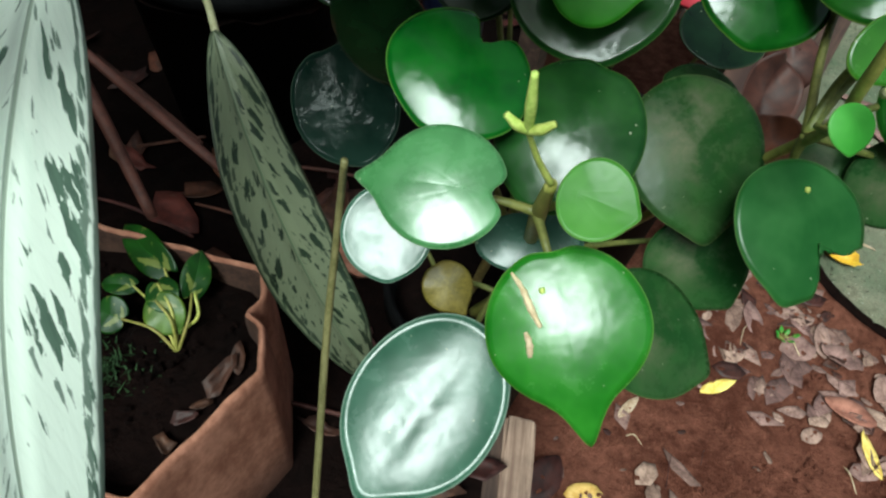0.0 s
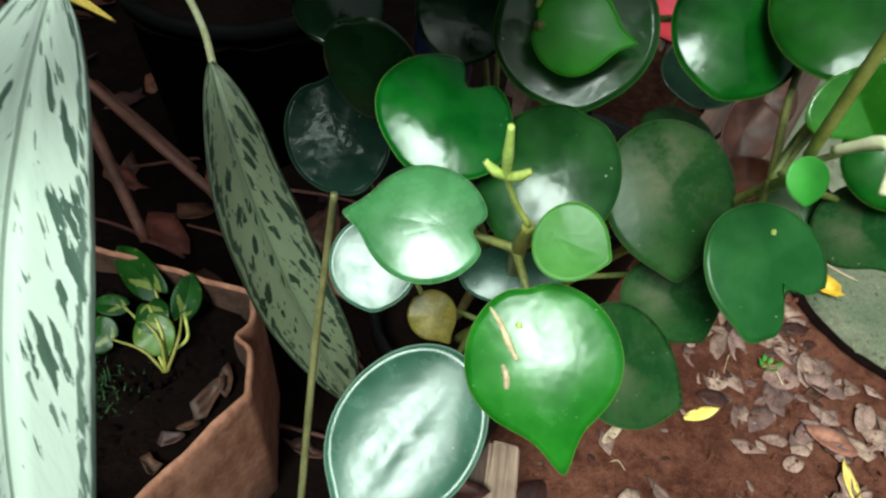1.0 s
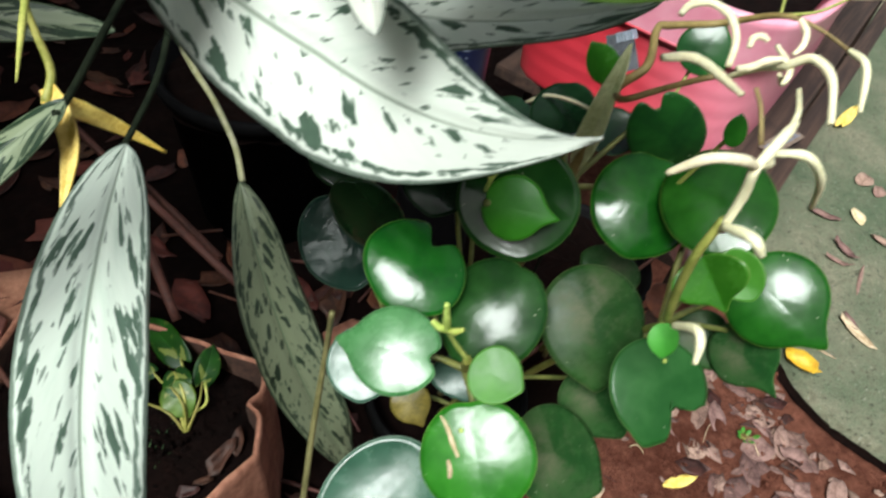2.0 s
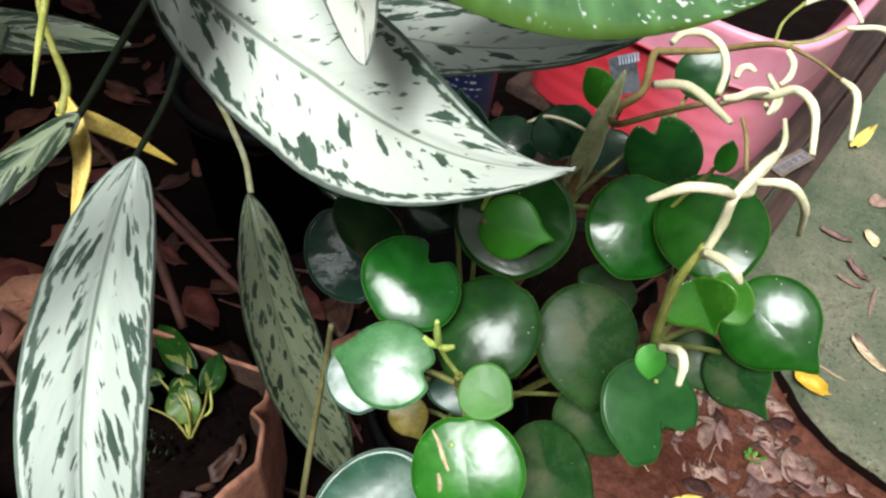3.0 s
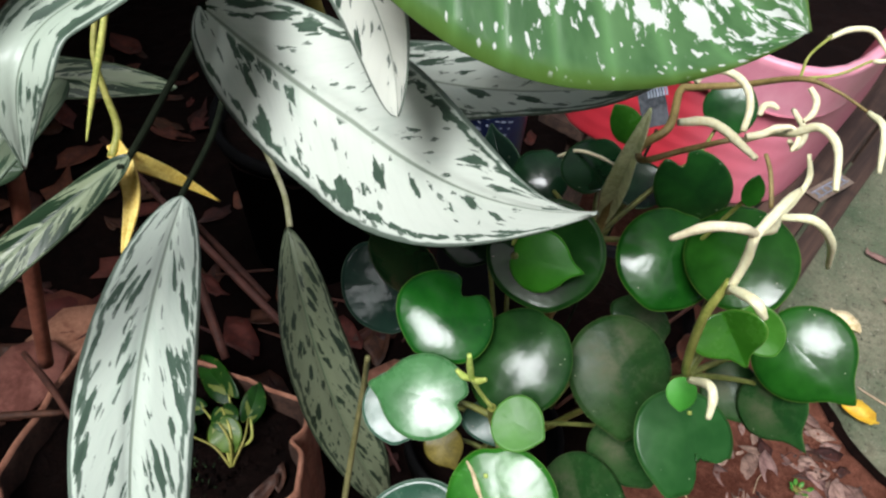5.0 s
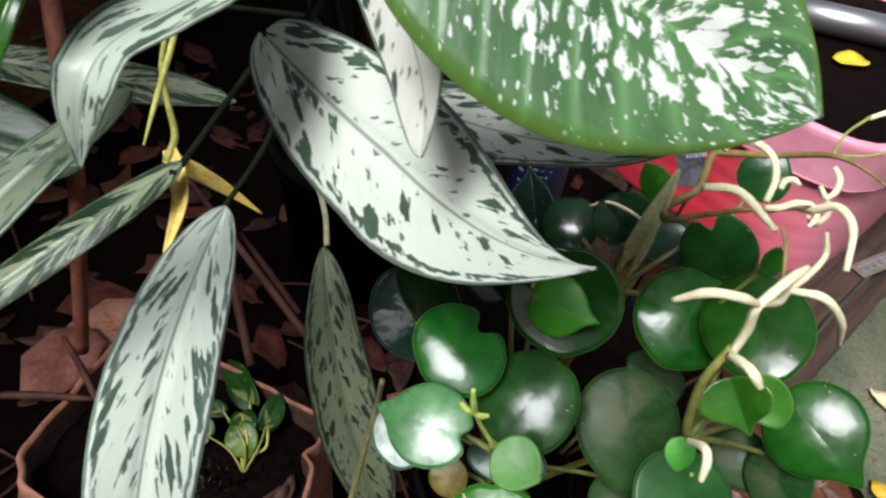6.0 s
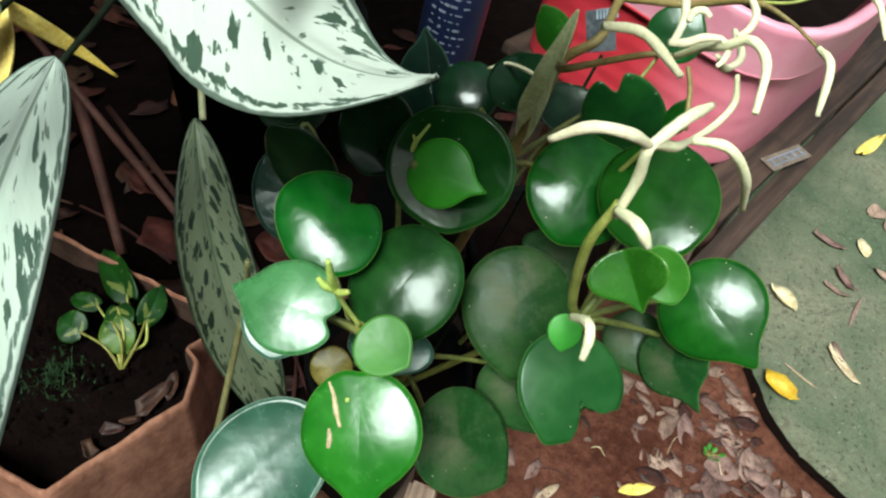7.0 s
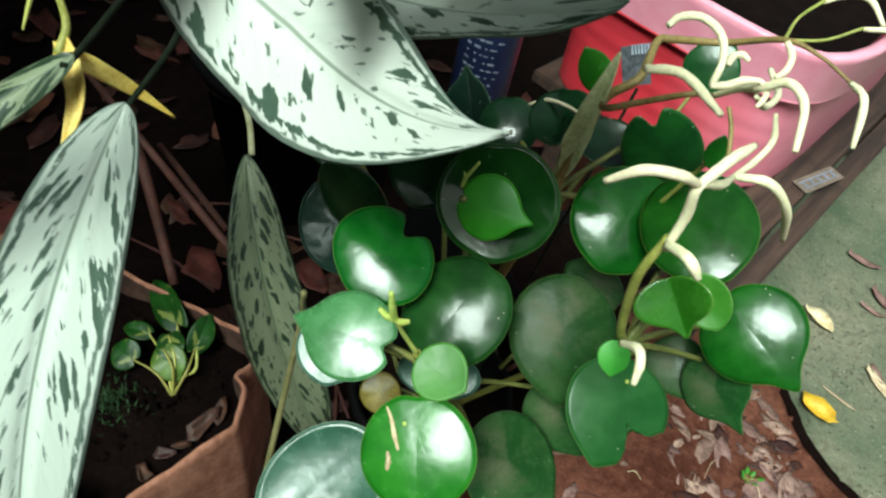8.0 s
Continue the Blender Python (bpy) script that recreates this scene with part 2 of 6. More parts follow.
def wood_mat(name, dark, light, rough=0.75):
    m, nt, bsdf = material(name, rough)
    pos = coords(nt)
    st = node(nt, "ShaderNodeVectorMath", {0: pos, 1: (60.0, 3.0, 60.0)}, operation="MULTIPLY").outputs[0]
    g = noise_of(nt, st, 1.0, 7.0, 0.7, 0.4)
    s = noise_of(nt, pos, 9.0, 5.0)
    col = mix(nt, smooth(nt, g, 0.35, 0.68), dark, light)
    col = mix(nt, maths(nt, "MULTIPLY", smooth(nt, s, 0.5, 0.72), 0.6), col, tuple(c * 0.35 for c in dark))
    nt.links.new(col, bsdf.inputs["Base Color"])
    bump(nt, bsdf, g, 0.5, 0.002)
    return m


def soil_mat(name, dark, light, grit):
    m, nt, bsdf = material(name, 0.95, spec=0.08)
    pos = coords(nt)
    a = noise_of(nt, pos, 5.0, 8.0, 0.65)
    b = noise_of(nt, pos, 45.0, 8.0, 0.72)
    c = noise_of(nt, pos, 150.0, 8.0, 0.8)
    col = mix(nt, smooth(nt, maths(nt, "MULTIPLY_ADD", b, 0.5, maths(nt, "MULTIPLY", a, 0.5)), 0.38, 0.64), dark, light)
    col = mix(nt, maths(nt, "MULTIPLY", smooth(nt, c, 0.55, 0.75), 0.35), col, grit)
    nt.links.new(col, bsdf.inputs["Base Color"])
    d = noise_of(nt, pos, 420.0, 5.0, 0.75)
    col = mix(nt, smooth(nt, d, 0.38, 0.66), mix(nt, 0.5, col, dark), col)
    nt.links.new(col, bsdf.inputs["Base Color"])
    bump(nt, bsdf, maths(nt, "ADD", b, maths(nt, "MULTIPLY_ADD", c, 0.5, maths(nt, "MULTIPLY", d, 0.25))), 1.0, 0.014)
    return m


def concrete_mat(name):
    """Old concrete with a green film of algae, dark pits and pale scuffs."""
    m, nt, bsdf = material(name, 0.9, spec=0.3)
    pos = coords(nt)
    a = noise_of(nt, pos, 3.0, 7.0, 0.65)
    b = noise_of(nt, pos, 60.0, 6.0, 0.7)
    pit = smooth(nt, noise_of(nt, pos, 130.0, 3.0, 0.6), 0.60, 0.68)
    col = mix(nt, smooth(nt, b, 0.3, 0.7), (0.16, 0.15, 0.10), (0.36, 0.34, 0.24))
    col = mix(nt, smooth(nt, maths(nt, "MULTIPLY_ADD", b, 0.35, maths(nt, "MULTIPLY", a, 0.65)), 0.36, 0.60), col, (0.104, 0.142, 0.082))
    col = mix(nt, maths(nt, "MULTIPLY", pit, 0.75), col, (0.03, 0.035, 0.025))
    nt.links.new(col, bsdf.inputs["Base Color"])
    grain = noise_of(nt, pos, 420.0, 4.0, 0.7)
    col = mix(nt, smooth(nt, grain, 0.35, 0.7), mix(nt, 0.45, col, (0.02, 0.022, 0.016)), col)
    nt.links.new(col, bsdf.inputs["Base Color"])
    flecks = cells(nt, pos, 110.0, 0.34, 0.17, 0.05, 0.4)
    col = mix(nt, maths(nt, "MULTIPLY", flecks, 0.7), col, (0.36, 0.36, 0.29))
    nt.links.new(col, bsdf.inputs["Base Color"])
    bump(nt, bsdf, maths(nt, "SUBTRACT", maths(nt, "MULTIPLY_ADD", grain, 0.4, b), maths(nt, "MULTIPLY", pit, 0.9)), 0.8, 0.005)
    return m


LEAF_DARK = waxy_leaf("leaf_dark", (0.006, 0.034, 0.007), (0.016, 0.072, 0.013), (0.13, 0.25, 0.06), 0.18, spec=0.25)
LEAF_DUSTY = waxy_leaf("leaf_dusty", (0.009, 0.040, 0.009), (0.022, 0.070, 0.017), (0.14, 0.20, 0.07), 0.24, 0.5, spec=0.085)
LEAF_MID = waxy_leaf("leaf_mid", (0.005, 0.046, 0.004), (0.015, 0.092, 0.009), (0.24, 0.40, 0.08), 0.16, spec=0.30)
LEAF_BRIGHT = waxy_leaf("leaf_bright", (0.016, 0.115, 0.007), (0.042, 0.20, 0.018), (0.30, 0.50, 0.10), 0.22, glow=0.15, spec=0.46)
# Greyed green: part of the pale sky sheen is put into the colour.
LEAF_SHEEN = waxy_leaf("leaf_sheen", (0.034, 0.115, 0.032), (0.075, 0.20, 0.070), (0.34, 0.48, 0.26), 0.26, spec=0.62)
LEAF_LIME = waxy_leaf("leaf_lime", (0.045, 0.22, 0.020), (0.095, 0.34, 0.050), (0.42, 0.62, 0.22), 0.33, glow=0.3, spec=0.26)
LEAF_FRESH = waxy_leaf("leaf_fresh", (0.028, 0.165, 0.008), (0.058, 0.255, 0.018), (0.34, 0.52, 0.12), 0.3, glow=0.25, spec=0.2)
# Bluish base tone paints in some of the sky's reflection.
LEAF_SILVER_SHEEN = waxy_leaf("leaf_silver_sheen", (0.020, 0.064, 0.038), (0.044, 0.112, 0.072), (0.36, 0.44, 0.36), 0.24, spec=0.38, relief=0.8, scuff=0.5)
LEAF_DULL = waxy_leaf("leaf_dull", (0.010, 0.062, 0.014), (0.024, 0.105, 0.026), (0.16, 0.30, 0.09), 0.30, spec=0.22)
# Shaded copy of the leaf green, taken almost to black for inner leaves.
LEAF_SHADED = waxy_leaf("leaf_shaded", (0.003, 0.013, 0.005), (0.008, 0.028, 0.010), (0.08, 0.14, 0.06), 0.13, spec=0.28)
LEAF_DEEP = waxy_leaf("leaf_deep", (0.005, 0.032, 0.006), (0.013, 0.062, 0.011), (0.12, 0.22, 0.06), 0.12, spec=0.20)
# Also darkened in its colour for shade, on two leaves further back.
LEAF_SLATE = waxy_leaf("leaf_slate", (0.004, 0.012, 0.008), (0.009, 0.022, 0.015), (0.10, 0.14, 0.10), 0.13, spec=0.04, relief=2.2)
LEAF_SCAR = plain("leaf_scar", (0.45, 0.33, 0.18), (0.68, 0.56, 0.36), 300.0, 0.7)
STEM = plain("green_stem", (0.19, 0.22, 0.04), (0.38, 0.38, 0.10), 90.0, 0.45)
# Shaded copy of the stem green, for stalks under the blades.
STALK_SHADED = plain("shaded_leaf_stalk", (0.07, 0.085, 0.018), (0.19, 0.19, 0.05), 90.0, 0.5)
STEM_BROWN = plain("brown_stem", (0.17, 0.12, 0.035), (0.33, 0.26, 0.09), 90.0, 0.55)
OLIVE_STEM = plain("olive_stem", (0.13, 0.13, 0.045), (0.25, 0.24, 0.10), 80.0, 0.5)
STEM_DARK = plain("dark_stem", (0.006, 0.009, 0.005), (0.016, 0.021, 0.012), 60.0, 0.8, spec=0.08)
SPIKE = plain("cream_spike", (0.78, 0.69, 0.41), (0.92, 0.87, 0.62), 500.0, 0.6, 0.8, 0.0006, vary=0.06)
BUD = plain("green_bud", (0.30, 0.40, 0.06), (0.52, 0.58, 0.16), 400.0, 0.6, 0.6, 0.0006)
YELLOW = plain("yellow_bract", (0.55, 0.32, 0.05), (0.80, 0.58, 0.18), 60.0, 0.5, 0.3, 0.0006)
YELLOW_GREEN = plain("yellow_green_spathe", (0.22, 0.24, 0.04), (0.46, 0.42, 0.12), 60.0, 0.5)
YELLOWING = plain("yellowing_leaf", (0.10, 0.085, 0.012), (0.24, 0.19, 0.035), 70.0, 0.4)
YELLOW_LEAF = plain("fallen_yellow_leaf", (0.62, 0.36, 0.02), (0.85, 0.62, 0.05), 60.0, 0.55)
STRAW = plain("dry_straw_leaf", (0.36, 0.24, 0.12), (0.72, 0.58, 0.40), 50.0, 0.7)
CHIP = plain("dry_pinkish_leaf", (0.14, 0.076, 0.062), (0.36, 0.225, 0.185), 35.0, 0.85)
CHIP_DARK = plain("dry_brown_scrap", (0.085, 0.045, 0.036), (0.23, 0.135, 0.11), 35.0, 0.85)
RUSSET = plain("russet_dry_leaf", (0.045, 0.010, 0.006), (0.125, 0.032, 0.019), 20.0, 0.7, 0.5)
BROWN_LEAF = plain("dead_brown_leaf", (0.018, 0.006, 0.004), (0.070, 0.024, 0.015), 25.0, 0.6, 0.5)
OLIVE_DRY = plain("dried_olive_sheath", (0.36, 0.37, 0.17), (0.64, 0.64, 0.40), 60.0, 0.6)
STICK = plain("reddish_stick", (0.032, 0.009, 0.006), (0.095, 0.031, 0.021), 30.0, 0.7)
TERRACOTTA = plain("terracotta", (0.20, 0.074, 0.045), (0.43, 0.195, 0.132), 17.0, 0.8, 0.5, 0.002)
# Dark clay for the pot's inner wall: its shade is put into the colour.
CLAY_SHADED = plain("shaded_clay", (0.020, 0.009, 0.006), (0.085, 0.042, 0.030), 40.0, 0.8, 0.5, 0.002)
# Lit copy of the planter's pink, for its rim.
PINK_RIM_LIT = plain("lit_pink_plastic", (0.80, 0.28, 0.38), (0.89, 0.40, 0.50), 5.0, 0.34, 0.1, 0.0008, vary=0.02)
PINK, nt_, pb_ = material("pink_plastic", 0.38)
pos_ = coords(nt_)
xyz_ = node(nt_, "ShaderNodeSeparateXYZ", {0: pos_})
# Light painted across the body: deep red on the shaded left, pink on the right.
lit_ = maths(nt_, "MULTIPLY_ADD", xyz_.outputs[2], 0.35, maths(nt_, "MULTIPLY_ADD", noise_of(nt_, pos_, 9.0, 5.0), 0.10, xyz_.outputs[0]))
red_ = mix(nt_, noise_of(nt_, pos_, 6.0, 5.0), (0.46, 0.020, 0.032), (0.62, 0.050, 0.075))
pink_ = mix(nt_, noise_of(nt_, pos_, 30.0, 6.0), (0.74, 0.22, 0.31), (0.86, 0.36, 0.46))
nt_.links.new(mix(nt_, smooth(nt_, lit_, 0.09, 0.31), red_, pink_), pb_.inputs["Base Color"])
bump(nt_, pb_, noise_of(nt_, pos_, 120.0, 4.0), 0.15, 0.0008)
BLACK_PLASTIC = plain("black_plastic", (0.002, 0.002, 0.0022), (0.005, 0.005, 0.0055), 20.0, 0.7, spec=0.05)
BLUE_TIN = plain("blue_tin", (0.004, 0.007, 0.028), (0.007, 0.012, 0.045), 30.0, 0.42)
PRINT = plain("pale_print", (0.10, 0.12, 0.17), (0.22, 0.25, 0.31), 200.0, 0.5)
PAPER = plain("weathered_label", (0.10, 0.07, 0.055), (0.20, 0.15, 0.12), 70.0, 0.8)
CLEAR = plain("grey_film", (0.02, 0.022, 0.028), (0.08, 0.085, 0.10), 40.0, 0.15, coat=0.5)
PLANK = wood_mat("weathered_plank", (0.020, 0.010, 0.007), (0.076, 0.042, 0.029))
BEAM = wood_mat("pale_beam", (0.16, 0.095, 0.068), (0.42, 0.29, 0.215))
SOIL = soil_mat("red_soil", (0.105, 0.034, 0.021), (0.36, 0.142, 0.094), (0.50, 0.30, 0.23))
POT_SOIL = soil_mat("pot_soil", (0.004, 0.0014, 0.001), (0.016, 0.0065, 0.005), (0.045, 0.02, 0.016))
CONCRETE = concrete_mat("mossy_concrete")
RUST = plain("red_brown_pipe", (0.10, 0.022, 0.016), (0.22, 0.065, 0.05), 20.0, 0.6)
PLASTER = plain("weathered_plaster", (0.05, 0.055, 0.04), (0.13, 0.13, 0.10), 4.0, 0.9, 0.4, 0.004)
ZINC, _, zb = material("zinc", 0.32, 0.9)
zb.inputs["Base Color"].default_value = (0.45, 0.46, 0.47, 1)
MOSS = plain("moss", (0.008, 0.03, 0.008), (0.03, 0.075, 0.02), 90.0, 0.8)


# ---------- mesh helpers ----------
def mesh_of(name, bm, mats, smooth_faces=True):
    me = bpy.data.meshes.new(name)
    bm.normal_update()
    bm.to_mesh(me)
    bm.free()
    for mt in mats if isinstance(mats, (list, tuple)) else [mats]:
        me.materials.append(mt)
    if smooth_faces:
        me.polygons.foreach_set("use_smooth", [True] * len(me.polygons))
    return me


def thing(name, place, label, category, group="", kind=""):
    return tagged(put_at(new(name), place), label, category, group, kind)


def put_at(ob, place):
    ob.matrix_world = place if isinstance(place, Matrix) else Matrix.Translation(place)
    return ob


def part(name, data, parent, place=None, label=""):
    """A mesh object under its thing, at a pose of the world."""
    ob = new(name, data)
    ob.parent = parent
    world_of_parent = (parent.parent.matrix_basis if parent.parent else Matrix.Identity(4)) @ parent.matrix_basis
    ob.matrix_basis = world_of_parent.inverted() @ (place or Matrix.Identity(4))
    if label:
        ob["label"] = label
    return ob


def solid(ob, thick, offset=-1.0):
    mod = ob.modifiers.new("thickness", "SOLIDIFY")
    mod.thickness, mod.offset = thick, offset
    return ob


def frame_of(origin, axis, normal):
    a = Vector(axis).normalized()
    n = Vector(normal)
    n = (n - a * n.dot(a)).normalized()
    b = n.cross(a)
    return Matrix(((a.x, b.x, n.x, origin[0]), (a.y, b.y, n.y, origin[1]), (a.z, b.z, n.z, origin[2]), (0, 0, 0, 1)))


def spline(points, per=8):
    """Catmull-Rom through the points."""
    p = [Vector(q) for q in points]
    p = [p[0] * 2 - p[1]] + p + [p[-1] * 2 - p[-2]]
    out = []
    for i in range(1, len(p) - 2):
        for k in range(per):
            t = k / per
            out.append(0.5 * (2 * p[i] + (p[i + 1] - p[i - 1]) * t + (2 * p[i - 1] - 5 * p[i] + 4 * p[i + 1] - p[i + 2]) * t * t + (3 * p[i] - p[i - 1] - 3 * p[i + 1] + p[i + 2]) * t ** 3))
    out.append(p[-2])
    return out


def tube_mesh(name, points, radii, mat, sides=10, per=8, flat=1.0, rough=0.0, seed=0):
    """A tapering tube along a smooth line, closed at both ends."""
    rnd = random.Random(seed)
    line = spline(points, per)
    bm = bmesh.new()
    rings, last = [], None
    for i, q in enumerate(line):
        d = (line[min(i + 1, len(line) - 1)] - line[max(i - 1, 0)]).normalized()
        side = last - d * last.dot(d) if last is not None else d.orthogonal()
        side.normalize()
        last = side
        up = d.cross(side)
        f = i / (len(line) - 1) * (len(radii) - 1)
        k = min(int(f), len(radii) - 2)
        r = radii[k] + (radii[k + 1] - radii[k]) * (f - k)
        r *= 1 + rnd.uniform(-rough, rough)
        rings.append([bm.verts.new(q + (side * math.cos(a) + up * math.sin(a) * flat) * r) for a in (2 * math.pi * s / sides for s in range(sides))])
    for a, b in zip(rings, rings[1:]):
        for s in range(sides):
            bm.faces.new((a[s], a[(s + 1) % sides], b[(s + 1) % sides], b[s]))
    bm.faces.new(rings[0][::-1])
    bm.faces.new(rings[-1])
    return mesh_of(name, bm, mat)


def blade_layers(bm):
    return bm.loops.layers.uv.new("blade"), bm.verts.layers.float.new("edge")


def round_leaf_mesh(name, length, width, shape, mat, cup=0.0, droop=0.0, fold=0.0, wave=0.0, bite=None, seed=0, rings=9, steps=36, ring=0.0):
    """A round, heart or drop shaped blade. x runs from the base to the tip, z is its face.
    shape: where it is widest, depth of the notch, sharpness and length of the tip."""
    c, notch, sharp, drip = shape
    rnd = random.Random(seed)
    p1, p2 = rnd.uniform(0, 6), rnd.uniform(0, 6)
    bm = bmesh.new()
    uvl, edl = blade_layers(bm)
    half = []
    for i in range(steps + 1):
        ph = math.pi * i / steps
        rad = (c + notch) if ph < math.pi / 2 else (1 - c - drip)
        u = c - rad * math.cos(ph) + notch * math.exp(-((ph / 0.2) ** 2)) + drip * math.exp(-(((math.pi - ph) / 0.28) ** 2))
        s = max(math.sin(ph), 0.0)
        half.append((u, 0.5 * (s if ph < math.pi / 2 else s ** sharp)))
    loop = half + [(u, -v) for u, v in reversed(half[1:-1])]
    n = len(loop)

    def lift(u, v, rho, th):
        x, y = (u - c), v
        z = cup * 0.5 * ((x / 0.5) ** 2 + (y / 0.5) ** 2) - droop * max(x, 0.0) ** 2 + fold * abs(y)
        z += wave * rho ** 2 * (math.sin(3 * th + p1) + 0.6 * math.sin(5 * th + p2))
        z -= 0.002 * math.exp(-((y / 0.05) ** 2)) * (1 - rho)
        z += ring * (1.6 * rho ** 5 + 1.3 * math.exp(-(((y + 0.05 * x) / 0.085) ** 2)) * (1 - rho ** 2))
        return z * length

    def spot(u, v, rho, th):
        if bite:
            bu, bv, br = bite
            d = math.hypot((u - bu), (v - bv))
            if d < br:
                k = (br * (1 + 0.12 * math.sin(9 * th)) - d)
                w = Vector((c - u, -v)).normalized() * k * 1.3
                u, v = u + w.x, v + w.y
        vert = bm.verts.new(((u - c) * length, v * width, lift(u, v, rho, th)))
        vert[edl] = rho
        return vert, (u, v + 0.5)

    centre, cuv = spot(c, 0.0, 0.0, 0.0)
    grid = []
    for r in range(1, rings + 1):
        rho = (r / rings) ** 0.85 if r < rings else 1.0
        grid.append([spot(c + (u - c) * rho, v * rho, rho, 2 * math.pi * k / n) for k, (u, v) in enumerate(loop)])
    faces = []
    for k in range(n):
        j = (k + 1) % n
        faces.append(((centre, cuv), grid[0][j], grid[0][k]))
        for a, b in zip(grid, grid[1:]):
            faces.append((a[k], a[j], b[j], b[k]))
    for f in faces:
        try:
            face = bm.faces.new([q[0] for q in f])
        except ValueError:
            continue
        for lp, q in zip(face.loops, f):
            lp[uvl].uv = q[1]
    bmesh.ops.recalc_face_normals(bm, faces=bm.faces)
    bm.normal_update()
    if sum(f.normal.z for f in bm.faces) < 0:
        bmesh.ops.reverse_faces(bm, faces=bm.faces)
    return mesh_of(name, bm, mat)


def long_leaf_mesh(name, length, width, mat, bend=0.0, side=0.0, fold=0.0, wave=0.0, c=0.42, pb=0.9, pt=1.25, twist=0.0, seed=0, rows=40, cols=14, sweep=0.0, pt_up=None):
    """A long pointed blade; x runs from base to tip with the origin at its widest place. bend bows it, side and sweep swing it and its tip sideways."""
    rnd = random.Random(seed)
    p1, p2 = rnd.uniform(0, 6), rnd.uniform(0, 6)
    bm = bmesh.new()
    uvl, edl = blade_layers(bm)
    grid = []
    for i in range(rows + 1):
        ph = math.pi * i / rows
        ph = ph * 0.998 + 0.001 * math.pi
        u = c - (c if ph < math.pi / 2 else 1 - c) * math.cos(ph)
        s = math.sin(ph)
        h = 0.5 * (s ** pb if ph < math.pi / 2 else s ** pt)
        h_up = 0.5 * s ** pt_up if pt_up and ph >= math.pi / 2 else h
        row = []
        for j in range(cols + 1):
            t = 2 * j / cols - 1
            v = t * (h_up if t > 0 else h)
            x = (u - c) * length
            q = u - c
            y = v * width
            z = -bend * q * q * length + fold * abs(v) * width - 0.06 * width * math.exp(-((t / 0.08) ** 2)) * s
            z += wave * width * t * t * (math.sin(9 * u + p1 + (2.0 if t > 0 else 0.0)) + 0.5 * math.sin(19 * u + p2))
            a = twist * max(q, 0.0)
            y, z = y * math.cos(a) - (z + bend * q * q * length) * math.sin(a), y * math.sin(a) + (z + bend * q * q * length) * math.cos(a) - bend * q * q * length
            y += side * q * q * length
            if q > 0:
                y += sweep * length * (q ** 3 - (1 - c) ** 2 * q)
            vert = bm.verts.new((x, y, z))
            vert[edl] = abs(t)
            row.append((vert, (u, t * 0.5 + 0.5)))
        grid.append(row)
    for a, b in zip(grid, grid[1:]):
        for j in range(cols):
            quad = (a[j], b[j], b[j + 1], a[j + 1])
            f = bm.faces.new([q[0] for q in quad])
            for lp, q in zip(f.loops, quad):
                lp[uvl].uv = q[1]
    return mesh_of(name, bm, mat)


def ribbon_leaf_mesh(name, points, widths, normals, mat, fold=0.0, cols=10, per=8):
    """A blade that follows a curling line, with its width and facing given along it."""
    line, nrm = spline(points, per), spline(normals, per)
    bm = bmesh.new()
    uvl, edl = blade_layers(bm)
    grid = []
    for i, q in enumerate(line):
        d = (line[min(i + 1, len(line) - 1)] - line[max(i - 1, 0)]).normalized()
        n = (nrm[i] - d * nrm[i].dot(d)).normalized()
        b = n.cross(d)
        f = i / (len(line) - 1) * (len(widths) - 1)
        k = min(int(f), len(widths) - 2)
        w = widths[k] + (widths[k + 1] - widths[k]) * (f - k)
        row = []
        for j in range(cols + 1):
            t = 2 * j / cols - 1
            v = bm.verts.new(q + b * (t * w / 2) + n * (fold * abs(t) * w / 2 - 0.04 * w * math.exp(-((t / 0.1) ** 2))))
            v[edl] = abs(t)
            row.append((v, (i / (len(line) - 1), t * 0.5 + 0.5)))
        grid.append(row)
    for a, b in zip(grid, grid[1:]):
        for j in range(cols):
            quad = (a[j], b[j], b[j + 1], a[j + 1])
            f = bm.faces.new([q[0] for q in quad])
            for lp, q in zip(f.loops, quad):
                lp[uvl].uv = q[1]
    return mesh_of(name, bm, mat)


def box_mesh(name, size, mat, bevel=0.002, wobble=0.0, seed=0, cuts=0):
    """A bevelled board with its origin at the middle of its base."""
    rnd = random.Random(seed)
    bm = bmesh.new()
    bmesh.ops.create_cube(bm, size=1.0)
    bmesh.ops.scale(bm, vec=size, verts=bm.verts)
    bmesh.ops.translate(bm, vec=(0, 0, size[2] / 2), verts=bm.verts)
    if cuts:
        long_edges = [e for e in bm.edges if abs((e.verts[0].co - e.verts[1].co).y) > size[1] * 0.9]
        bmesh.ops.subdivide_edges(bm, edges=long_edges, cuts=cuts)
    bmesh.ops.bevel(bm, geom=[e for e in bm.edges if e.calc_face_angle(0) > 1.0], offset=bevel, segments=2, affect="EDGES")
    for v in bm.verts:
        v.co += Vector((rnd.uniform(-1, 1), 0, rnd.uniform(-1, 1))) * wobble
    return mesh_of(name, bm, mat, False)


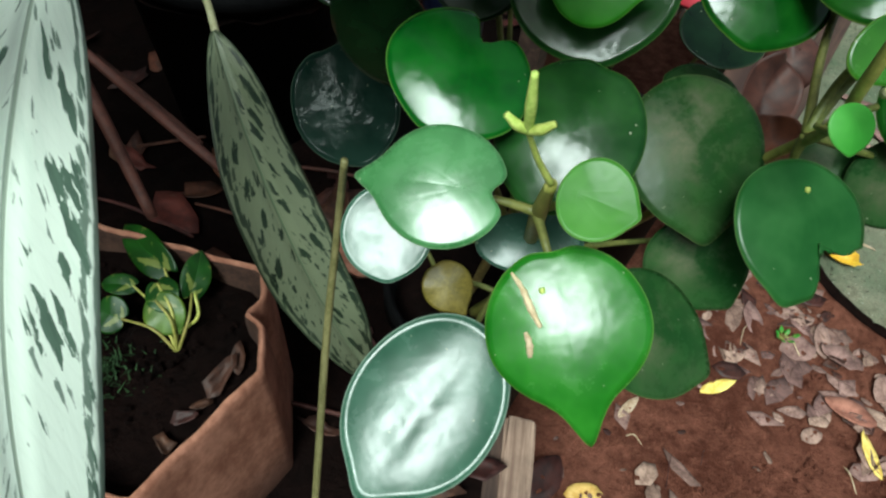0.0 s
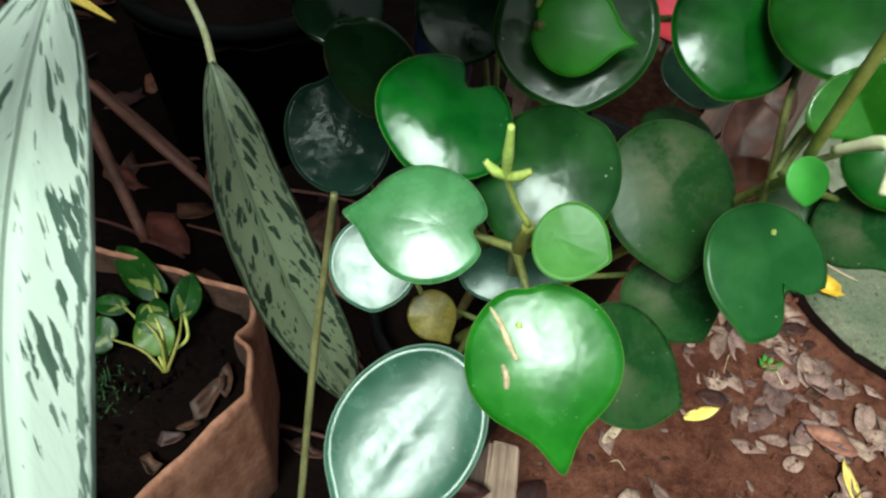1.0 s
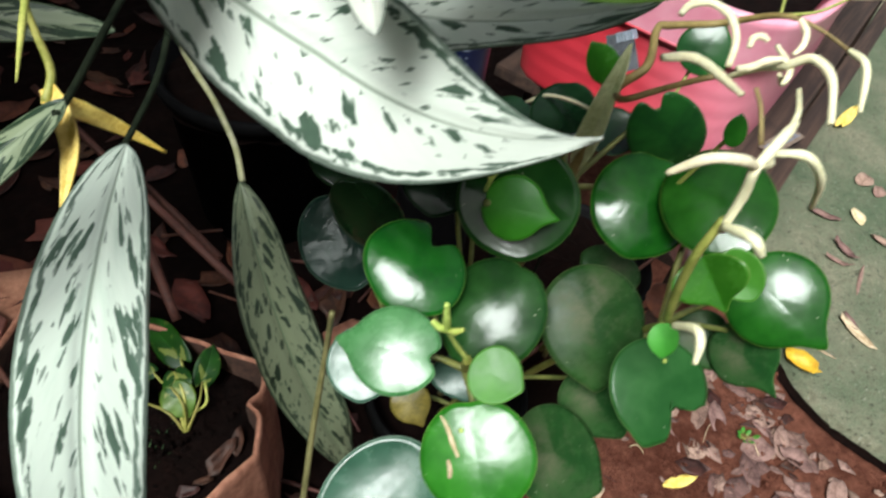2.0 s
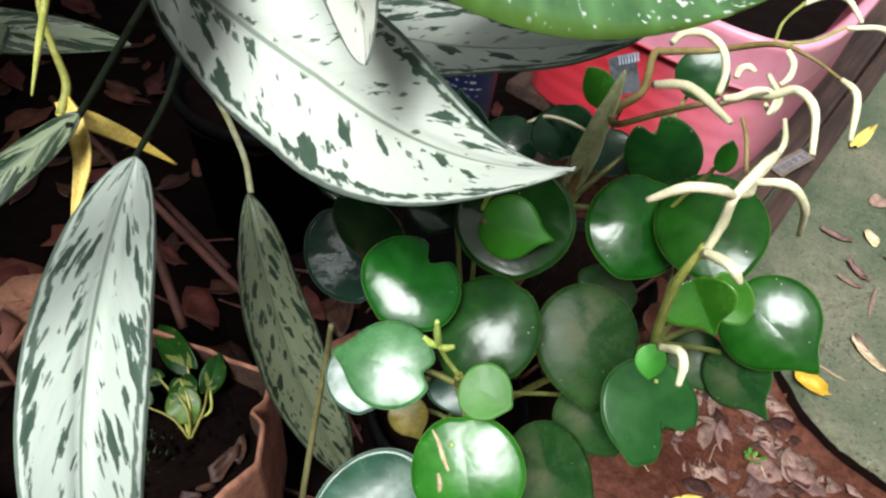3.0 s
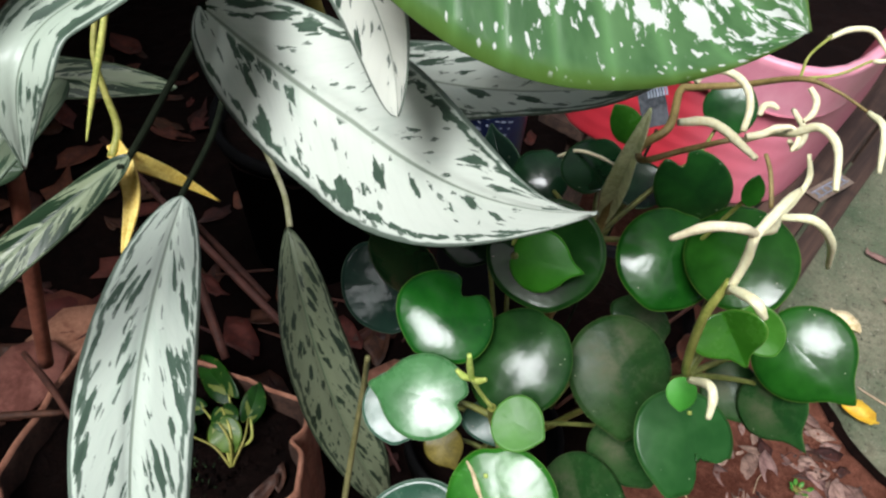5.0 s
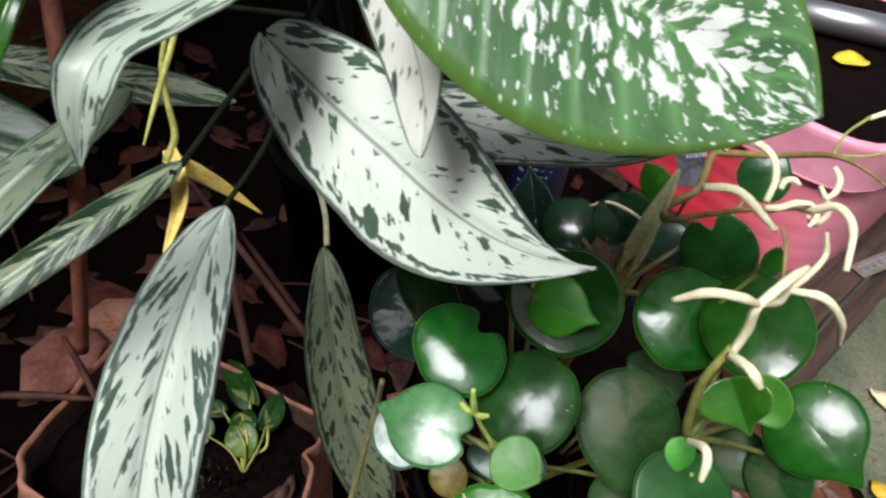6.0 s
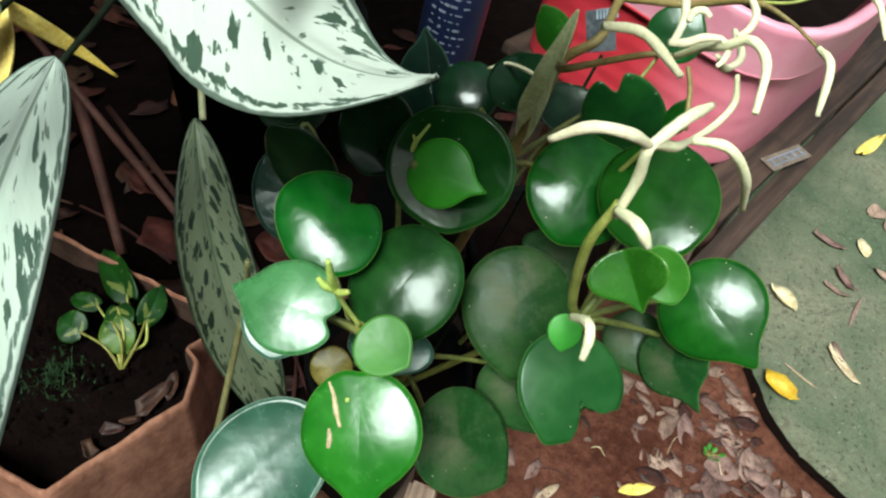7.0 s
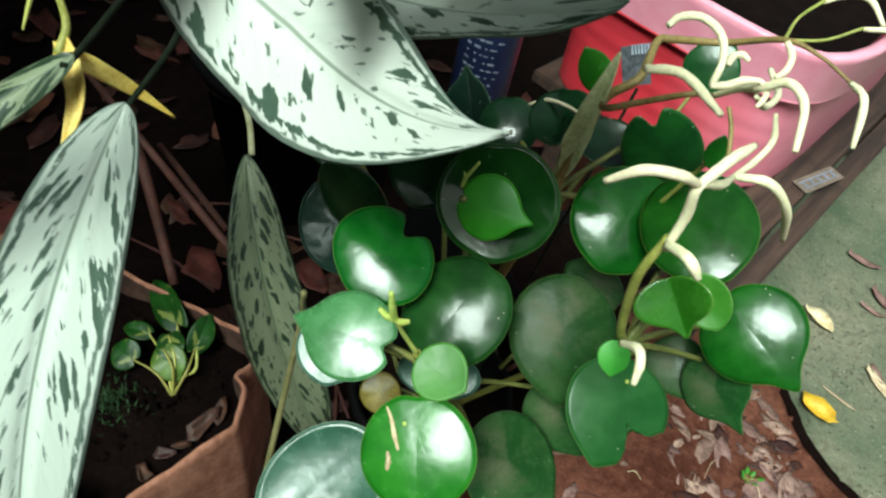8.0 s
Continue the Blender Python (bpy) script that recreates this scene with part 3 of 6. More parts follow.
def shard_mesh(name, size, mat, seed, thick=0.0015, curl=0.25, slim=0.5, sides=9, jag=1.0):
    """A dead leaf or a scrap of one: an uneven curled outline."""
    rnd = random.Random(seed)
    bm = bmesh.new()
    uvl, edl = blade_layers(bm)
    ring, mid = [], []
    for k in range(sides):
        a = 2 * math.pi * k / sides
        r = size * (1.0 + jag * (rnd.uniform(-0.25, 0.1) - (0.18 if k % 3 else 0.0)))
        x, y = r * math.cos(a), r * math.sin(a) * abs(math.sin(a)) ** (0.5 * (1 - jag)) * slim
        ring.append(bm.verts.new((x, y, curl * size * ((y / size) ** 2 * 2.2 + (x / size) ** 2 * rnd.uniform(0.2, 0.7)))))
        mid.append(bm.verts.new((x * 0.5, y * 0.5, curl * size * ((y / size) ** 2 * 0.6 + rnd.uniform(-0.05, 0.1)))))
    c = bm.verts.new((0, 0, 0))
    for k in range(sides):
        j = (k + 1) % sides
        bm.faces.new((mid[k], ring[k], ring[j], mid[j]))
        bm.faces.new((c, mid[k], mid[j]))
    got = bmesh.ops.extrude_face_region(bm, geom=bm.faces[:])
    bmesh.ops.translate(bm, vec=(0, 0, thick), verts=[g for g in got["geom"] if isinstance(g, bmesh.types.BMVert)])
    bmesh.ops.recalc_face_normals(bm, faces=bm.faces)
    low = min(v.co.z for v in bm.verts)
    bmesh.ops.translate(bm, vec=(0, 0, -low), verts=bm.verts)
    return mesh_of(name, bm, mat)


# ---------- ground and slab ----------
def ground_mesh():
    bm = bmesh.new()
    near = [-1.6 + 0.05 * i for i in range(81)]
    xs = [-400, -60, -12, -4] + near + [4.4, 12, 60, 400]
    ys = [-400, -60, -12, -3] + [-1.2 + 0.05 * i for i in range(81)] + [4, 12, 60, 400]
    rows = []
    for y in ys:
        row = []
        for x in xs:
            h = 0.0
            if abs(x) < 3 and abs(y) < 3:
                h = 0.010 * noise.noise((x * 3.1, y * 3.1, 0.0)) + 0.007 * noise.noise((x * 11, y * 11, 3.0))
            row.append(bm.verts.new((x, y, h - 0.004)))
        rows.append(row)
    for a, b in zip(rows, rows[1:]):
        for k in range(len(xs) - 1):
            bm.faces.new((a[k], a[k + 1], b[k + 1], b[k]))
    return mesh_of("ground", bm, SOIL)


tagged(new("ground", ground_mesh()), "bare reddish brown garden soil with dry leaf scraps", "ground", kind="structure")


def slab_mesh():
    """A path of old concrete with a curved, worn near edge."""
    bm = bmesh.new()
    edge = spline([(-0.1, 8.0, 0), (0.35, 4.0, 0), (0.50, 2.6, 0), (0.60, 1.30, 0), (0.70, 0.97, 0), (0.755, 0.855, 0), (0.86, 0.775, 0), (1.02, 0.70, 0), (1.5, 0.55, 0), (2.6, 0.30, 0), (5.0, -0.2, 0), (8.0, -0.8, 0)], 10)
    top, low, back = [], [], []
    for i, p in enumerate(edge):
        w = 0.006 * noise.noise((p.x * 22, p.y * 22, 1.0)) + 0.003 * noise.noise((p.x * 70, p.y * 70, 5.0))
        f = i / (len(edge) - 1)
        top.append(bm.verts.new((p.x + 0.012 + w, p.y + 0.006 + w, 0.030)))
        low.append(bm.verts.new((p.x + w, p.y + w, -0.03)))
        back.append((bm.verts.new((p.x + 0.02 + w, p.y + 0.012 + w, 0.034)), bm.verts.new((1.5 + 6.5 * f, 8.0 - 7.2 * f, 0.036))))
    for i in range(len(edge) - 1):
        bm.faces.new((low[i], top[i], top[i + 1], low[i + 1]))
        bm.faces.new((top[i], back[i][0], back[i + 1][0], top[i + 1]))
        bm.faces.new((back[i][0], back[i][1], back[i + 1][1], back[i + 1][0]))
    bmesh.ops.recalc_face_normals(bm, faces=bm.faces)
    bm.normal_update()
    if sum(f.normal.z for f in bm.faces) < 0:
        bmesh.ops.reverse_faces(bm, faces=bm.faces)
    return mesh_of("pavement", bm, CONCRETE)


def edge_shade_mesh():
    """A shallow strip along the slab's near edge, dark in place of the shade there."""
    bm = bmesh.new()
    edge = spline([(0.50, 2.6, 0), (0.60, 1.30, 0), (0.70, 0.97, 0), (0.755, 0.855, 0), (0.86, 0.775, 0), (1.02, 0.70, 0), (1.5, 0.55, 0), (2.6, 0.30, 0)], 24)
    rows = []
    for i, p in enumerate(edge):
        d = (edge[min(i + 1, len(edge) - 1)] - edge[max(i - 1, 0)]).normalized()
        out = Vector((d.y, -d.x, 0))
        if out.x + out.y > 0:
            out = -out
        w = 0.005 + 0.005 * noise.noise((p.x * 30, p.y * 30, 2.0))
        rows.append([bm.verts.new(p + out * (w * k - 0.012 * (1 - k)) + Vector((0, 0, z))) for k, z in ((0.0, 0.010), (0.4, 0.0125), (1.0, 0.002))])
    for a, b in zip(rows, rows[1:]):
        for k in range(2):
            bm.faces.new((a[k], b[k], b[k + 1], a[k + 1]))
    return mesh_of("edge_shade", bm, POT_SOIL)


# Strip of dark soil colour laid where the slab's edge is shaded.
tagged(new("edge_shade", edge_shade_mesh()), "dark strip standing in for shade along the slab's edge", "seam", kind="structure")
tagged(new("pavement", slab_mesh()), "old concrete path slab filmed with green algae", "pavement", kind="structure")


def wall_mesh(length, height):
    """A thick wall with a weathered coping, out of view, added to hold back the sky."""
    bm = bmesh.new()
    for w, d, h, z in ((length, 0.20, height, 0.0), (length, 0.26, 0.06, height)):
        m = Matrix.Translation((0, 0, z + h / 2)) @ Matrix.Diagonal((w, d, h, 1))
        bmesh.ops.create_cube(bm, size=1.0, matrix=m)
    return mesh_of("light_blocking_wall", bm, PLASTER, False)


# Unseen walls added on three sides to cut the fill light.
for tag_, x, y, turn_, length, height in (("wall_west", -2.3, 1.0, 90, 5.4, 2.5), ("wall_north", -0.95, 3.6, 0, 2.5, 2.5), ("wall_south", 0.2, -1.7, 0, 4.8, 2.0)):
    ob = tagged(new(tag_, wall_mesh(length, height)), "plain dark weathered wall, unseen and added to block sky light", "wall", kind="structure")
    ob.matrix_world = pose(x, y, -0.02, 0, 0, turn_)

# Eave out of view, added only to shade the left of the stand.
eave = bmesh.new()
for w, d, h, x, z in ((1.44, 5.4, 0.04, -1.60, 2.42), (0.04, 5.4, 0.12, -0.88, 2.36)):
    bmesh.ops.create_cube(eave, size=1.0, matrix=Matrix.Translation((x, 1.0, z)) @ Matrix.Diagonal((w, d, h, 1)))
tagged(new("ceiling", mesh_of("ceiling", eave, PLASTER, False)), "plain weathered eave, unseen and added to shade the left side", "eave", kind="structure")

# ---------- plant stand: a low deck and a higher shelf ----------
DECK, SHELF = 0.30, 0.54
deck = thing("low_deck", (0, 0.6, 0), "low weathered wooden deck under the flower pots, strewn with dead leaves", "plant stand")
for i in range(11):
    m = box_mesh("board", (0.098, 1.75, 0.02), PLANK, 0.003, 0.001, i, 6)
    part("board", m, deck, pose(0.052 - i * 0.104, 0.93, DECK - 0.02))
part("edge_beam", box_mesh("edge_beam", (0.036, 0.42, 0.05), BEAM, 0.004, 0.001, 40, 8), deck, pose(0.110, 0.16, DECK - 0.046, 0, 0, -2), "pale split wooden edge beam")
for x in (0.05, -0.95):
    for y in (0.15, 1.65):
        part("leg", box_mesh("leg", (0.05, 0.05, DECK - 0.02), PLANK, 0.004), deck, pose(x, y, 0))
AL, AC = Vector((0.45, 0.893, 0)), Vector((-0.893, 0.45, 0))
turn = -math.degrees(math.atan2(AL.x, AL.y))
shelf = thing("plank_shelf", (0.45, 1.2, 0), "raised shelf of dark weathered wooden planks", "plant stand")
front = Vector((0.335, 0.60, 0))
wide = (0.030, 0.062, 0.085, 0.085, 0.085, 0.085)
off = 0.0
for i, w in enumerate(wide):
    cut = 0.0 if i < 2 else 0.19
    c = front + AC * (off + w / 2) + AL * (0.75 + cut / 2)
    part("plank", box_mesh("plank", (w, 1.5 - cut, 0.02), PLANK, 0.002, 0.0012, 60 + i, 8), shelf, pose(c.x, c.y, SHELF - 0.02 - (0.012 if i == 0 else 0.0), 0, 0, turn))
    off += w + 0.006
for s in (0.25, 1.4):
    for a in (0.06, 0.40):
        c = front + AC * a + AL * s
        part("leg", box_mesh("leg", (0.04, 0.04, SHELF - 0.02), PLANK, 0.003), shelf, pose(c.x, c.y, 0, 0, 0, turn))
tag = thing("paper_label", (0.462, 0.932, SHELF), "small faded paper label lying on the dark plank", "label")
tm = pose(0.462, 0.932, SHELF + 0.0012, 2, 2, 50)
tag_sheet = part("sheet", box_mesh("sheet", (0.10, 0.027, 0.0008), PAPER, 0.0002), tag, tm)
for k in range(2):
    part("print_line", box_mesh("print_line", (0.088, 0.0022, 0.0003), PRINT, 0.00005), tag_sheet, tm @ pose(0.0, -0.006 + 0.012 * k, 0.0011))
for k in range(5):
    part("print_bar", box_mesh("print_bar", (0.006, 0.008, 0.0003), PRINT, 0.00005), tag_sheet, tm @ pose(-0.036 + 0.018 * k, 0.0, 0.0011))


# ---------- pots ----------
def lathe(name, profile, mat, seg=48, wave=None):
    """A turned form from (radius, height) pairs; wave(angle, height) scales the radius."""
    bm = bmesh.new()
    rings = []
    for r, z in profile:
        rings.append([bm.verts.new((r * (wave(2 * math.pi * s / seg, z) if wave else 1) * math.cos(2 * math.pi * s / seg), r * (wave(2 * math.pi * s / seg, z) if wave else 1) * math.sin(2 * math.pi * s / seg), z)) for s in range(seg)])
    for a, b in zip(rings, rings[1:]):
        for s in range(seg):
            bm.faces.new((a[s], a[(s + 1) % seg], b[(s + 1) % seg], b[s]))
    bm.faces.new(rings[0][::-1])
    bm.faces.new(rings[-1])
    return mesh_of(name, bm, mat)


def soil_disc(name, radius, mat, rough=0.006, seed=0, wave=None):
    bm = bmesh.new()
    c = bm.verts.new((0, 0, 0.004))
    prev = None
    for k in range(1, 11):
        ring = []
        for s in range(40):
            a = 2 * math.pi * s / 40
            r = radius * k / 10 * (wave(a, 0) if wave else 1)
            x, y = r * math.cos(a), r * math.sin(a)
            ring.append(bm.verts.new((x, y, rough * noise.noise((x * 40, y * 40, seed)) + rough * 0.7 * noise.noise((x * 110, y * 110, seed + 4)))))
        for s in range(40):
            j = (s + 1) % 40
            bm.faces.new((c, ring[s], ring[j]) if prev is None else (prev[s], ring[s], ring[j], prev[j]))
        prev = ring
    return mesh_of(name, bm, mat)


PC = Vector((-0.275, 0.292, DECK))
POT_CORNERS = ((-0.126, 0.272), (-0.152, 0.372), (-0.425, 0.405), (-0.412, 0.180), (-0.188, 0.150))


def pot_radius(a, z):
    """Radius of the four-sided pot towards an angle: rounded corners, crimped towards the lip."""
    lip = max(0.0, min(1.0, (z - 0.10) / 0.09))
    best = 1.0
    d = Vector((math.cos(a), math.sin(a)))
    for p, q in zip(POT_CORNERS, POT_CORNERS[1:] + POT_CORNERS[:1]):
        p, q = Vector(p) - PC.xy, Vector(q) - PC.xy
        n = Vector((q.y - p.y, p.x - q.x)).normalized()
        if d.dot(n) > 1e-6:
            best = min(best, p.dot(n) / d.dot(n)) if p.dot(n) > 0 else best
    for p in ((-0.145, 0.326), (-0.425, 0.405), (-0.412, 0.180)):
        p = Vector(p) - PC.xy
        off = (a - math.atan2(p.y, p.x) + math.pi) % (2 * math.pi) - math.pi
        best *= 1 - lip * 0.09 * math.exp(-((off / 0.07) ** 2))
    return best * (1.0 + 0.002 * lip * math.sin(19 * a) + 0.0015 * math.sin(41 * a + 9 * z))


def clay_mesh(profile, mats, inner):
    """Walls of the pot, ring by ring; those past the given ring are the inside, darkened in place of shade."""
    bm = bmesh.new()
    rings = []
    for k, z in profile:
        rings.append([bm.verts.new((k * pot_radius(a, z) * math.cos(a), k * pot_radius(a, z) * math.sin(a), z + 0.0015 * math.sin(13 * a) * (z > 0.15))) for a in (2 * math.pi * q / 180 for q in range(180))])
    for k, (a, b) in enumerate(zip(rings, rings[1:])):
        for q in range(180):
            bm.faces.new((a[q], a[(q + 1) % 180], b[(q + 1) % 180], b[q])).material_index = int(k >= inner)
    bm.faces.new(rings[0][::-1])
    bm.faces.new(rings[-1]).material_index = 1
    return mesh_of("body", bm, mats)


clay = thing("terracotta_pot", PC, "weathered four-sided terracotta flower pot with crimped corners", "flower pot")
part("body", clay_mesh([(1.06, 0.0), (1.08, 0.004), (1.055, 0.08), (1.03, 0.14), (1.005, 0.185), (1.00, 0.197), (0.985, 0.2025), (0.965, 0.203), (0.952, 0.198), (0.945, 0.188), (0.935, 0.165), (0.92, 0.110)], [TERRACOTTA, CLAY_SHADED], 8), clay, Matrix.Translation(PC))
part("soil", soil_disc("soil", 0.937, POT_SOIL, 0.012, 2, lambda a, z: pot_radius(a, 0.166)), clay, Matrix.Translation(PC + Vector((0, 0, 0.166))), "dark damp potting soil")

big_pot = thing("nursery_pot", (-0.31, 0.80, DECK), "large round black plastic nursery pot", "flower pot")
part("body", lathe("body", [(0.10, 0), (0.104, 0.003), (0.135, 0.25), (0.146, 0.254), (0.149, 0.262), (0.147, 0.272), (0.141, 0.274), (0.136, 0.268), (0.128, 0.200)], BLACK_PLASTIC, 64), big_pot, Matrix.Translation((-0.31, 0.80, DECK)))
part("soil", soil_disc("soil", 0.142, POT_SOIL, 0.01, 5), big_pot, Matrix.Translation((-0.31, 0.80, DECK + 0.24)), "dark potting soil")

small_pot = thing("plastic_pot", (0.035, 0.36, DECK), "black plastic pot hidden under round leaves", "flower pot")
part("body", lathe("body", [(0.052, 0), (0.055, 0.003), (0.072, 0.225), (0.080, 0.228), (0.081, 0.25), (0.077, 0.252), (0.073, 0.246), (0.066, 0.18)], BLACK_PLASTIC, 48), small_pot, Matrix.Translation((0.035, 0.36, DECK)))
part("soil", soil_disc("soil", 0.071, POT_SOIL, 0.006, 7), small_pot, Matrix.Translation((0.035, 0.36, DECK + 0.215)), "dark potting soil")


# Added pot, not a known one: blackens the shaded gaps behind the leaves.
gap_dark_pot = thing("nursery_pot", (0.17, 0.68, 0), "tall black plastic pot added to darken the gaps between leaves", "flower pot")
part("body", lathe("body", [(0.070, 0), (0.073, 0.003), (0.105, 0.43), (0.113, 0.434), (0.115, 0.45), (0.110, 0.455), (0.104, 0.448), (0.098, 0.40)], BLACK_PLASTIC, 56), gap_dark_pot, Matrix.Translation((0.17, 0.68, 0)))
part("soil", soil_disc("soil", 0.103, POT_SOIL, 0.008, 9), gap_dark_pot, Matrix.Translation((0.17, 0.68, 0.435)), "dark potting soil")


def planter_mesh(w, l, h, mat, rim=False):
    """A tapered trough with rounded corners, ribbed sides, a broad rolled rim and an inner wall."""
    bm = bmesh.new()
    levels = [(0.88, 0.0), (0.89, 0.004)]
    for k in range(10):
        z, d = 0.015 + k * h * 0.058, 0.005 if k % 2 else 0.0
        levels += [(0.89 + 0.03 * z / h + d, z), (0.89 + 0.03 * z / h + d, z + h * 0.03)]
    levels += [(0.915, h * 0.66), (0.955, h * 0.675), (0.965, h * 0.70), (1.0, h * 0.95), (1.01, h * 0.985), (1.0, h), (0.965, h), (0.93, h * 0.98), (0.90, h * 0.70)]
    levels = levels[24:] if rim else levels[:25] + [(0.86, h * 0.66), (0.85, h * 0.2)]
    rings = []
    for s0, z in levels:
        ring = []
        for q in range(64):
            a = 2 * math.pi * (q + 0.5) / 64
            k = (abs(math.cos(a)) ** 5.5 + abs(math.sin(a)) ** 5.5) ** (-1 / 5.5)
            smooth_side = max(0.0, min(1.0, 1.6 * abs(math.cos(a)) - 0.5))
            s = s0 if rim or z > h * 0.62 else s0 + (0.89 + 0.03 * z / h - s0) * smooth_side
            ring.append(bm.verts.new((math.cos(a) * k * w / 2 * s, math.sin(a) * k * l / 2 * (1 - (1 - s) * w / l), z)))
        rings.append(ring)
    for a, b in zip(rings, rings[1:]):
        for q in range(64):
            bm.faces.new((a[q], a[(q + 1) % 64], b[(q + 1) % 64], b[q]))
    if not rim:
        bm.faces.new(rings[0][::-1])
        bm.faces.new(rings[-1])
    return mesh_of("rim" if rim else "body", bm, mat)


PX = Vector((0.893, -0.45, 0))
pc = Vector((0.335, 1.202, SHELF))
planter = thing("planter", pc, "pink plastic planter trough with ribbed sides and a wide rim", "planter")
pm = frame_of(pc, PX, (0, 0, 1))
part("body", planter_mesh(0.43, 0.75, 0.235, PINK), planter, pm)
part("rim", planter_mesh(0.43, 0.75, 0.235, PINK_RIM_LIT, True), planter, pm, "broad pink rim band, coloured paler as if lit")
bm = bmesh.new()
bmesh.ops.create_grid(bm, x_segments=14, y_segments=20, size=0.5)
for v in bm.verts:
    v.co = Vector((v.co.x * 0.36, v.co.y * 0.66, 0.008 * noise.noise(v.co * 17)))
part("soil", mesh_of("soil", bm, POT_SOIL), planter, pm @ pose(0, 0, 0.185), "dark potting soil")

stool = thing("upturned_pot", (-0.030, 0.66, DECK), "black plastic pot turned upside down under the can", "flower pot")
part("body", lathe("body", [(0.060, 0.0), (0.062, 0.004), (0.059, 0.02), (0.048, 0.236), (0.045, 0.24), (0.02, 0.24)], BLACK_PLASTIC, 40), stool, Matrix.Translation((-0.030, 0.66, DECK)))
can = thing("tin_can", (-0.030, 0.66, SHELF), "dark blue tin can printed in white beside the planter", "tin can")
can_body = part("body", lathe("body", [(0.031, 0), (0.033, 0.003), (0.033, 0.262), (0.031, 0.268), (0.0295, 0.266)], BLUE_TIN, 40), can, Matrix.Translation((-0.030, 0.66, SHELF)))


def print_patch(w, h, radius):
    """A printed patch bent round a can."""
    bm = bmesh.new()
    cols = [[bm.verts.new((radius * math.sin(a), -radius * math.cos(a), z)) for z in (-h / 2, h / 2)] for a in (w / radius * (k / 4 - 0.5) for k in range(5))]
    for a, b in zip(cols, cols[1:]):
        bm.faces.new((a[0], b[0], b[1], a[1]))
    return mesh_of("print", bm, PRINT)


rnd = random.Random(11)
for row in range(15):
    z = 0.110 + row * 0.0085 + (0.006 if row > 6 else 0.0)
    x = -0.55
    while x < 0.55:
        w = rnd.uniform(0.002, 0.008)
        part("print_bar", print_patch(w, rnd.choice((0.0016, 0.002, 0.003)), 0.0334), can_body, Matrix.Translation((-0.030, 0.66, SHELF + z)) @ pose(0, 0, 0, 0, 0, math.degrees(x)))
        x += w / 0.033 + rnd.uniform(0.05, 0.22)


# ---------- peperomia ----------
ROUND, OVAL, DRIP, HEART = (0.48, 0.03, 1.0, 0.03), (0.42, 0.0, 1.1, 0.06), (0.42, 0.03, 1.15, 0.13), (0.38, 0.14, 1.25, 0.05)
pep = thing("peperomia", (0.035, 0.36, DECK + 0.215), "glossy peperomia with round coin-like leaves and cream flower spikes", "potted plant")
count = [0]
newest = {}


def coin_leaf(base, tip, normal, width, shape, mat, label, cup=0.0, droop=0.0, fold=0.0, wave=0.004, bite=None, foot=None, at=0.22, stalk=STALK_SHADED, ring=0.0):
    """One blade from its base to its tip, with a leaf stalk to its foot."""
    count[0] += 1
    b, t = Vector(base), Vector(tip)
    length = (t - b).length
    m = frame_of(b + (t - b) * shape[0], t - b, normal)
    me = round_leaf_mesh("leaf", length, width, shape, mat, cup, droop, fold, wave, bite, count[0], ring=ring)
    leaf = solid(part("leaf", me, pep, m, label), 0.0009)
    newest["leaf"] = leaf
    a = m @ Vector(((at - shape[0]) * length, 0, -0.0012 - 0.012 * length))
    if foot:
        f = Vector(foot)
        low = a - m.to_3x3() @ Vector((-0.15, 0, 1)) * min(0.02, (a - f).length * 0.4)
        part("petiole", tube_mesh("petiole", [a, low, (low + f) / 2 + Vector((0, 0.006, -0.004)), f], [0.0012, 0.0015, 0.0018, 0.0022], stalk, 8, 6), pep)
    return lambda u, v: m @ Vector(((u - shape[0]) * length, v * width, (cup * 0.5 * (((u - shape[0]) / 0.5) ** 2 + (v / 0.5) ** 2) - droop * max(u - shape[0], 0.0) ** 2) * length))

coin_leaf((0.0021, 0.2417, 0.8638), (-0.0172, 0.2089, 0.8450), (0.0265, -0.5083, 0.8608), 0.0607, (0.40, 0.27, 1.1, 0.03), LEAF_MID, "glossy deep green heart-shaped leaf", cup=-0.13, foot=(0.045, 0.27, 0.70))
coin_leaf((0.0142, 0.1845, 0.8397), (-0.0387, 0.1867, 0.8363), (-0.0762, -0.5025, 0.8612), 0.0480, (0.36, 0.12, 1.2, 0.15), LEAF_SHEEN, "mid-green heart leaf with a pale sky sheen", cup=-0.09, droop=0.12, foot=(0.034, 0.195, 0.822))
coin_leaf((-0.0343, 0.2526, 0.7601), (-0.0251, 0.2144, 0.7301), (-0.0374, -0.6223, 0.7819), 0.0472, ROUND, LEAF_SILVER_SHEEN, "round leaf with a silvery sheen", cup=0.05, ring=0.005, foot=(0.045, 0.27, 0.70))
coin_leaf((0.0349, 0.1710, 0.8623), (0.0618, 0.1626, 0.8608), (-0.115, -0.525, 0.843), 0.0286, OVAL, LEAF_LIME, "small young lime-green leaf", cup=0.08, foot=(0.034, 0.195, 0.822))
scarred = coin_leaf((0.0395, 0.1697, 0.8296), (0.0647, 0.1124, 0.7914), (-0.1750, -0.5500, 0.8150), 0.0612, (0.40, 0.03, 1.2, 0.20), LEAF_BRIGHT, "bright green leaf with a pale scar and a drip tip", cup=-0.085, droop=0.15, foot=(0.034, 0.195, 0.822))
scarred_leaf = newest["leaf"]
